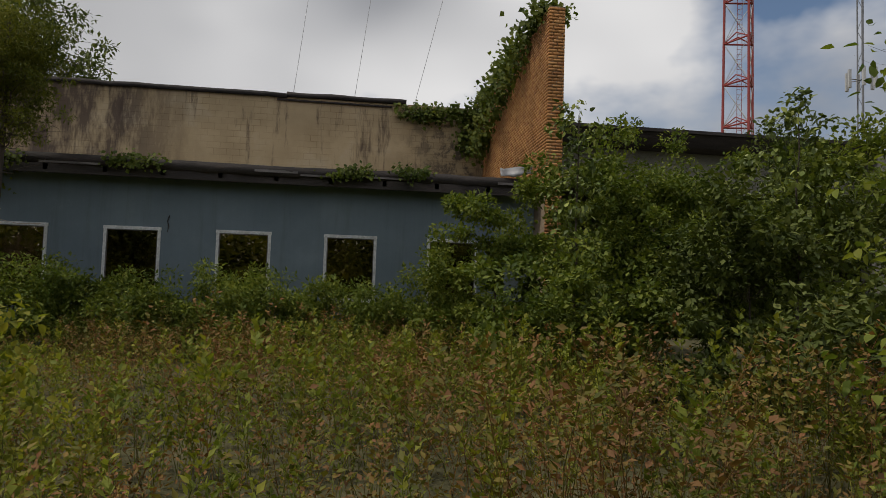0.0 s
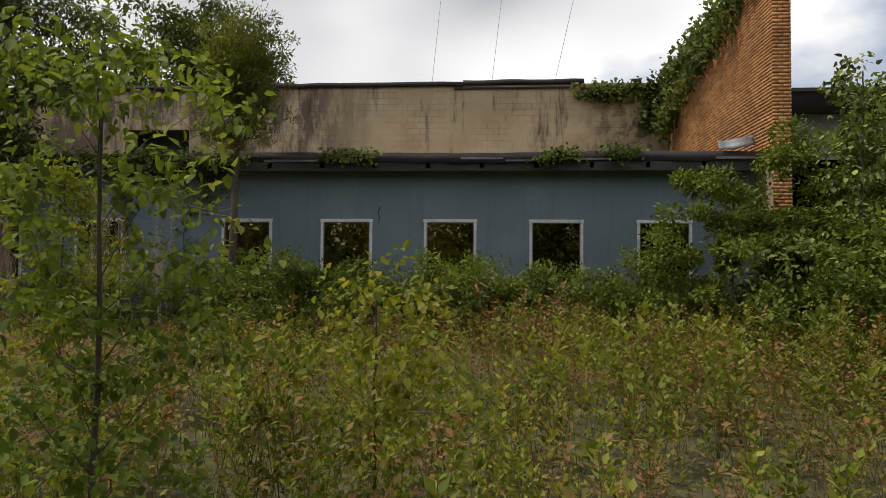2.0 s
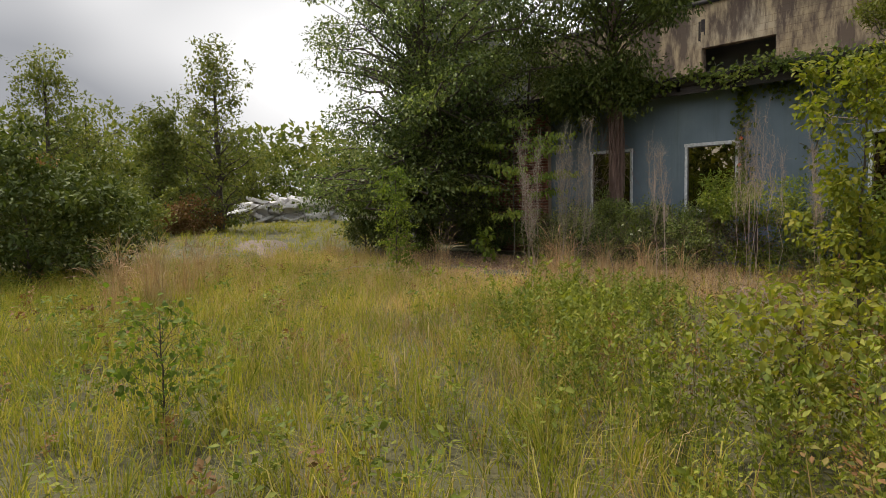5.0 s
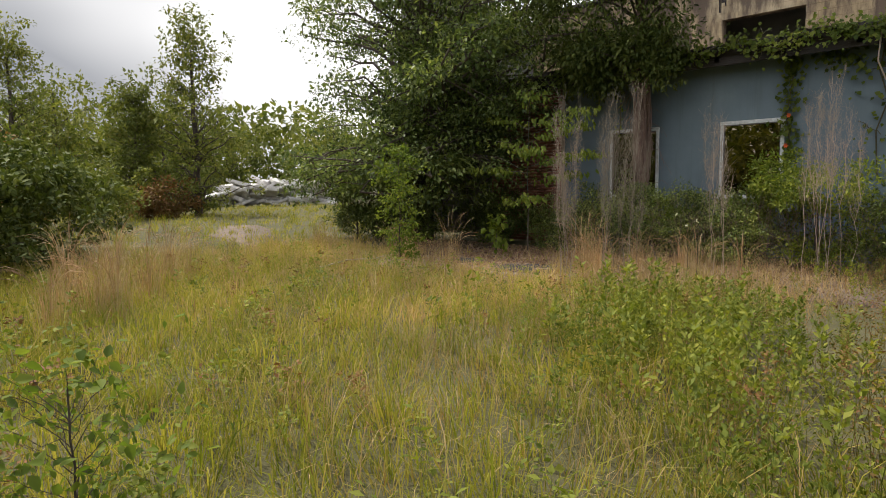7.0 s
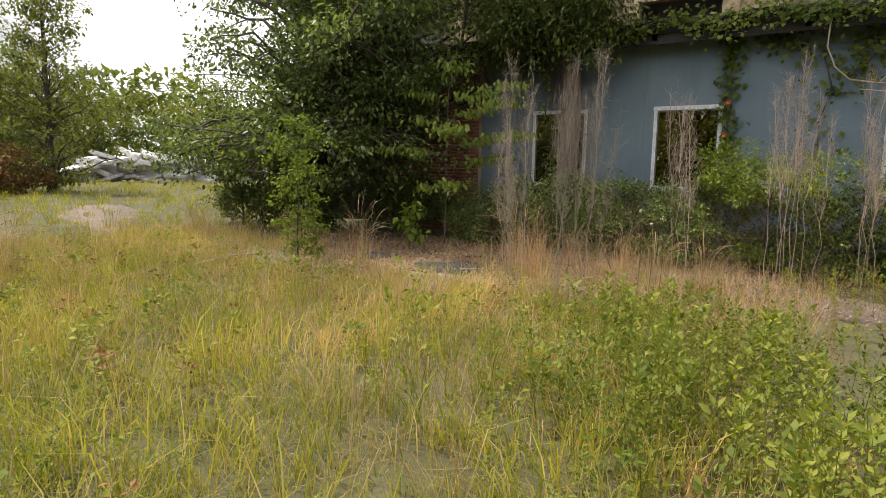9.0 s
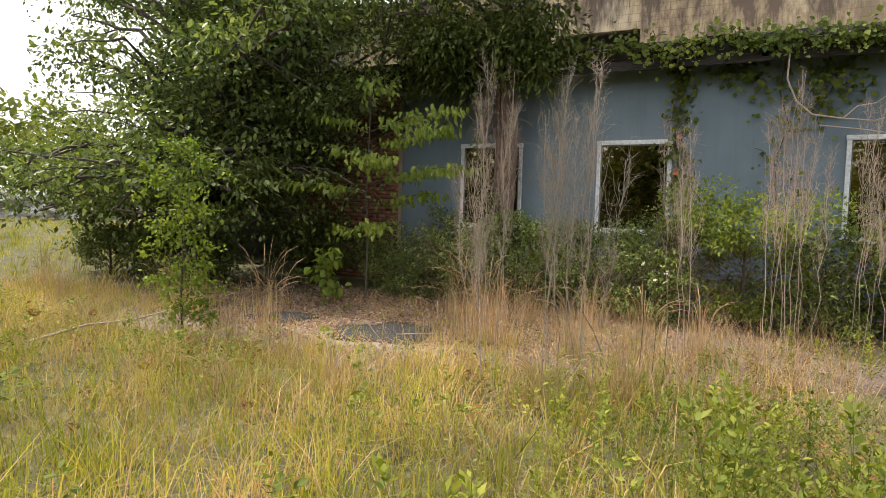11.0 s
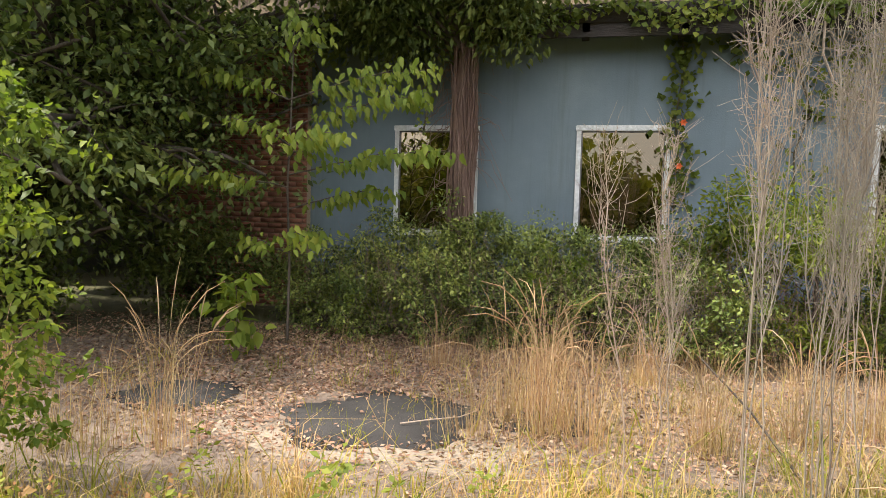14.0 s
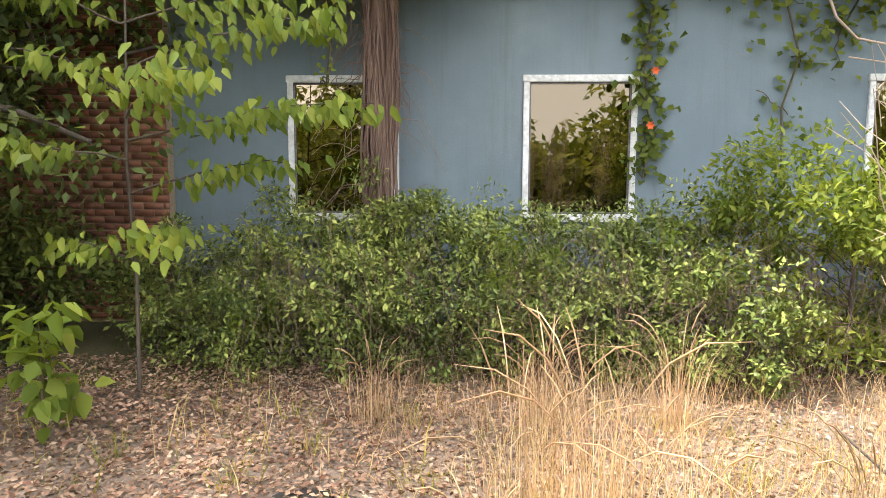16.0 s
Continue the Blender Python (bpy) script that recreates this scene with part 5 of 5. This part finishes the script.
def sedge_tuft(at, h, n, seed, spread=0.2, label="upright tuft of tawny dry broom sedge", mat=SEDGE):
    rng = np.random.default_rng(seed)
    n = int(n * 1.5)
    ob = thing("grass_tuft", (*at, 0), label, "grass tuft", "broom sedge tufts")
    spread = 0.09 if n < 60 else spread * 0.8
    base = np.stack([rng.normal(0, spread * 0.5, n), rng.normal(0, spread * 0.5, n), np.full(n, -0.02)], 1)
    lean = unit(base * np.array([1, 1, 0]) + rng.normal(0, 0.05, (n, 3)) * np.array([1, 1, 0])) * rng.uniform(0.05, 0.55 if n < 60 else 0.85, (n, 1)) ** 1.5
    v, t = blades(base, lean, h * rng.uniform(0.3, 1.0, n) ** 1.7, 0.0036, rng.uniform(0, 0.5, n), rng)
    tagged(part("blades", mesh_from("blades", v, t, mats=(mat,)), ob), kind="stuff")
    st = []
    for k in range(max(7, n // 14)):
        a = rng.uniform(0, 6.283)
        r = (rng.uniform(0.05, 0.3) if n < 60 else rng.uniform(0.08, 0.6)) * h
        u, hh = np.linspace(0, 1, 9), h * rng.uniform(0.75, 1.1)
        out = 0.03 + r * u ** 2.8
        pts = np.stack([out * math.cos(a), out * math.sin(a), hh * (u - 0.55 * u ** 5 * (r / h))], 1)
        st.append((pts, np.interp(u, [0, 0.6, 0.75, 0.9, 1], [0.0014, 0.0012, 0.003, 0.0034, 0.0008])))
    v, q = tubes(st, 4)
    tagged(part("seed_stalks", mesh_from("seed_stalks", v, quads=q, mats=(mat,)), ob), kind="stuff")


for i, (x, y, h, n) in enumerate([(-10.88, 9.4, 1.15, 100), (-10.7, 9.6, 0.9, 60), (-11.15, 9.6, 1.0, 70), (-10.98, 9.85, 0.95, 70), (-10.6, 9.25, 0.9, 60), (-13.25, 8.85, 0.85, 50), (-13.35, 8.5, 0.7, 50), (-13.0, 8.55, 1.1, 34), (-12.88, 8.62, 0.95, 16), (-9.9, 9.4, 0.8, 140), (-9.3, 9.7, 0.85, 140), (-11.3, 9.3, 0.6, 90), (-8.8, 9.9, 0.8, 120), (-10.9, 10.9, 0.75, 120), (-10.1, 10.9, 0.8, 130), (-13.6, 8.4, 0.7, 90), (-14.6, 9.0, 0.8, 110), (-11.9, 10.9, 0.6, 90),
                                  (-14.6, 4.6, 1.05, 300), (-13.7, 4.0, 1.0, 300), (-15.4, 5.2, 0.95, 260), (-12.9, 3.4, 0.9, 240), (-11.2, 7.3, 0.45, 110), (-9.7, 7.8, 0.5, 120), (-9.2, 8.3, 0.6, 130), (-12.0, 6.9, 0.4, 110), (-15.8, 9.6, 0.8, 100), (-13.2, 3.3, 1.0, 300), (-12.6, 2.7, 0.9, 260), (-15.9, 4.3, 1.1, 300), (-14.0, 3.2, 1.0, 280), (-16.5, 5.3, 1.0, 260), (-14.3, 3.8, 1.1, 280), (-15.2, 3.5, 1.1, 280), (-14.9, 5.6, 0.7, 120), (-13.4, 5.0, 0.6, 120), (-16.9, 8.8, 0.8, 110), (-18.2, 9.4, 0.8, 110)]):
    sedge_tuft((x, y), h, int(n * 0.6) if x < -12.5 and y < 5.7 else n, 400 + i)


def dead_stalks(at, h, n, spread, seed, label="tall clump of dead grey-brown feathery weed stalks"):
    """Standing dead weeds: thin stems with feathery tops of fine twigs."""
    rng = np.random.default_rng(seed)
    ob = thing("dead_weed", (*at, 0), label, "dead weed", "dead weed stalks")
    stems, twigs = [], []
    for k in range(n):
        b = np.array([rng.normal(0, spread), rng.normal(0, spread), -0.03])
        hh = h * rng.uniform(0.7, 1.03)
        top = b + np.array([rng.normal(0, 0.1), rng.normal(0, 0.1), hh])
        ln = curve_line(b, top, 0, rng, 8, 0.02)
        stems.append((ln, np.linspace(0.0036, 0.0016, 8)))
        for j in range(30):
            f = rng.uniform(0.42, 0.97)
            p = np.array([np.interp(f, np.linspace(0, 1, 8), ln[:, i]) for i in range(3)])
            a, L = rng.uniform(0, 6.283), rng.uniform(0.2, 0.5) * (1.5 - f)
            out = np.array([math.cos(a), math.sin(a), 0])
            q1 = p + out * L * 0.24 + np.array([0, 0, L * 0.9])
            twigs.append((np.stack([p, (p + q1) / 2 + out * L * 0.06, q1]), [0.0016, 0.0013, 0.0008]))
            for _ in range(5):
                g = rng.uniform(0.3, 1.0)
                r = p + (q1 - p) * g
                e = r + np.array([rng.normal(0, 0.05), rng.normal(0, 0.05), rng.uniform(-0.05, 0.14)])
                twigs.append((np.stack([r, (r + e) / 2 + rng.normal(0, 0.008, 3), e]), [0.001, 0.0009, 0.0006]))
    v, q = tubes(stems, 4)
    tagged(part("stems", mesh_from("stems", v, quads=q, mats=(STALK,)), ob), kind="stuff")
    v, q = tubes(twigs, 3)
    tagged(part("twigs", mesh_from("twigs", v, quads=q, mats=(STALK,)), ob), kind="stuff")


for x, y, h, n, spread, seed in ((-9.58, 8.32, 2.6, 7, 0.07, 501), (-9.82, 8.15, 2.5, 4, 0.07, 506), (-10.16, 7.8, 2.5, 4, 0.04, 507), (-10.36, 8.2, 1.9, 3, 0.06, 503), (-8.85, 9.5, 2.25, 4, 0.12, 502),
                                 (-8.05, 10.7, 2.8, 8, 0.22, 504), (-7.4, 11.2, 2.7, 6, 0.18, 505)):
    dead_stalks((x, y), h, n, spread, seed)


def litter():
    rng = np.random.default_rng(97)
    n = 52000
    x, y = rng.normal(-12.4, 2.2, n), rng.uniform(8.3, 12.2, n)
    k = rng.uniform(0, 1, n) < np.clip((y - 8.2) / 1.3, 0.1, 1)
    bare = ((np.hypot((x + 11.95) / 0.74, (y - 9.42) / 0.54) < rng.normal(0.95, 0.12, n)) | (np.hypot((x + 13.55) / 0.52, (y - 9.52) / 0.34) < rng.normal(0.95, 0.12, n))) & (rng.uniform(0, 1, n) < 0.975)
    k &= ~bare
    x, y = x[k], y[k]
    n = len(x)
    P = np.stack([x, y, rng.uniform(0.02, 0.055, n)], 1)
    a = rng.uniform(0, 6.283, n)
    L = rng.uniform(0.018, 0.05, n)
    v, t = leaves(P, np.stack([np.cos(a), np.sin(a), rng.normal(0, 0.3, n)], 1), np.array([[0, 0, 1.0]]) + rng.normal(0, 0.55, (n, 3)), L, L * 0.5)
    tagged(part("leaf_litter", mesh_from("leaf_litter", v, t, mats=(LITTER,))), "fallen tan and reddish leaves covering the dirt", "leaf litter", kind="stuff")


litter()

# ---- small things ----
def line_thing(name, pts, r, mat, label, category, group=""):
    pts = np.array(pts, float)
    v, q = tubes([(pts - pts[0], np.linspace(r, r * 0.6, len(pts)))], 6)
    ob = part(name, mesh_from(name, v, quads=q, mats=(mat,)))
    ob.location = pts[0]
    return tagged(ob, label, category, group)


line_thing("bare_vine", [(-8.1, 13.35, 3.75), (-8.12, 13.3, 3.26), (-8.0, 13.3, 2.96), (-7.8, 13.3, 2.77), (-7.5, 13.3, 2.71), (-7.1, 13.3, 2.66), (-6.8, 13.25, 2.74)], 0.014, STALK, "pale bare vine looping below the eave", "vine")
line_thing("bare_vine", [(-7.45, 13.3, 2.7), (-7.3, 13.25, 2.85), (-7.1, 13.25, 2.88), (-6.95, 13.2, 3.0)], 0.008, STALK, "thin pale bare vine below the eave", "vine")
line_thing("bare_vine", [(-7.69, 13.6, 2.66), (-7.13, 13.6, 2.58), (-6.64, 13.6, 2.48), (-6.2, 13.6, 2.5)], 0.008, STALK, "pale bare vine stretched above the window", "vine")
line_thing("cable", [(-3.75, 13.82, 2.8), (-3.78, 13.8, 2.68), (-3.75, 13.79, 2.56), (-3.78, 13.82, 2.44)], 0.014, ROOF, "short black cable end hanging on the wall", "cable")
line_thing("fallen_branch", [(-14.5, 7.0, 0.06), (-14.35, 7.5, 0.16), (-14.3, 8.0, 0.14), (-14.25, 8.5, 0.2)], 0.014, STALK, "bleached fallen branch lying in the grass", "branch")
line_thing("fallen_branch", [(-11.8, 9.3, 0.04), (-11.62, 9.4, 0.05), (-11.45, 9.52, 0.045), (-11.36, 9.66, 0.05)], 0.005, STALK, "bleached stick lying on the asphalt patch", "branch")
line_thing("fallen_branch", [(-9.5, 9.1, 0.03), (-9.7, 9.35, 0.3), (-9.95, 9.6, 0.55)], 0.008, BARK, "broken dark stick leaning out of the grass", "branch")
for x, y, h in ((-9.19, 8.8, 1.0), (-9.02, 9.0, 0.92), (-9.1, 8.9, 0.86)):
    ob = thing("wildflower", (x, y, 0), "white wildflower head on a thin stem", "flower", "white wildflowers")
    v, q = tubes([(np.array([[0, 0, -0.02], [0.02, 0.01, h * 0.5], [0, 0, h]]), [0.003, 0.003, 0.002])], 4)
    part("stem", mesh_from("stem", v, quads=q, mats=(STEM,)), ob)
    r = np.random.default_rng(int(h * 100))
    v, t = leaves(r.normal(0, 0.008, (16, 3)) + np.array([0, 0, h]), r.normal(0, 1, (16, 3)) + np.array([0, 0, 0.5]), np.array([[0, 0, 1.0]]) + r.normal(0, 0.3, (16, 3)), 0.016, 0.011)
    part("blossom", mesh_from("blossom", v, t, mats=(FLOWER,)), ob, "white blossom")


def torn_flashing():
    rng = np.random.default_rng(71)
    n, m = 9, 5
    v = [(3.35 + 0.75 * i / (n - 1), 13.3 + 0.05 * math.sin(i) + 0.12 * j / m, 3.95 + 0.05 * j + 0.12 * (i / (n - 1)) ** 2 + rng.normal(0, 0.02)) for i in range(n) for j in range(m)]
    q = [(i * m + j, i * m + j + 1, (i + 1) * m + j + 1, (i + 1) * m + j) for i in range(n - 1) for j in range(m - 1)]
    ob = part("torn_flashing", mesh_from("torn_flashing", np.array(v), quads=q, mats=(STEEL_GREY,)))
    md = ob.modifiers.new("thick", "SOLIDIFY")
    md.thickness = 0.008
    tagged(ob, "torn crumpled grey flashing at the roof corner", "flashing", kind="structure")


torn_flashing()

# ---- bricks ----
def brick_face(parent, name, origin, along, across, length, height, mat, near, seed):
    """Courses of bricks on a face: the nearest 300 as parts, the rest joined. along: unit direction; across: outward normal."""
    rng = np.random.default_rng(seed)
    bl, bh, jt, dp = 0.2, 0.062, 0.011, 0.02
    def box_mesh(L):
        a, b, c = Vector(along) * L, Vector(across) * dp, Vector((0, 0, bh))
        e = 0.004
        A, B, C = Vector(along), Vector(across), Vector((0, 0, 1))
        v = [Vector((0, 0, 0)), a, a + c, c]
        v += [A * e + B * dp + C * e, a - A * e + B * dp + C * e, a + c - A * e + B * dp - C * e, c + A * e + B * dp - C * e]
        return np.array([list(p) for p in v]), [(4, 5, 6, 7), (0, 1, 5, 4), (1, 2, 6, 5), (2, 3, 7, 6), (3, 0, 4, 7)]
    full_v, full_q = box_mesh(bl)
    shared = mesh_from("brick", full_v, quads=full_q, mats=(mat,))
    rest_v, rest_q, k, made = [], [], 0, 0
    rows_n = int(height / (bh + jt))
    for r in range(rows_n):
        s = -(bl / 2) * (r % 2)
        while s < length:
            L0, L1 = max(0, s), min(length, s + bl)
            if L1 - L0 > 0.04:
                z = r * (bh + jt)
                o = np.array(origin) + np.array(along) * L0 + np.array([0, 0, z]) + np.array(across) * rng.normal(0, 0.002)
                if L1 - L0 > bl - 0.001 and made < 300 and near(L0, z):
                    p = part("brick", shared, parent)
                    p.location = Vector(o) - parent.location
                    made += 1
                else:
                    v, q = box_mesh(L1 - L0)
                    rest_v.append(v + o)
                    rest_q.append(np.array(q) + k)
                    k += 8
            s += bl + jt
    me = mesh_from("brickwork", np.concatenate(rest_v) - np.array(parent.location), quads=np.concatenate(rest_q), mats=(mat,))
    tagged(part("brickwork", me, parent), kind="stuff")


fin = tagged(part("wall_fin", boxes("wall_fin", [(4.3, 4.66, 13.03, 20.3, -0.2, 7.8)], MORTAR)), "tall tan brick fin wall rising above the roof", "wall", kind="structure")
brick_face(fin, "fin_side", (4.3, 13.03, 3.6), (0, 1, 0), (-1, 0, 0), 7.25, 4.2, BRICK_TAN, lambda s, z: s < 2.2 and z > 2.2, 601)
brick_face(fin, "fin_front", (4.295, 13.03, 1.5), (1, 0, 0), (0, -1, 0), 0.37, 6.3, BRICK_TAN, lambda s, z: False, 602)
# end wall by the big tree, its bricks coloured as they look in shade
end = tagged(part("wall_brick", boxes("wall_brick", [(-16.6, -14.43, 13.72, 14.1, -0.2, 3.7)], MORTAR)), "red brick end wall beside the blue-grey wall, shade in its brick tones", "wall", kind="structure")
brick_face(end, "end_front", (-16.6, 13.72, 0.0), (1, 0, 0), (0, -1, 0), 2.17, 3.68, BRICK_RED_SHADED, lambda s, z: s > 0.7 and 0.9 < z < 3.4, 603)
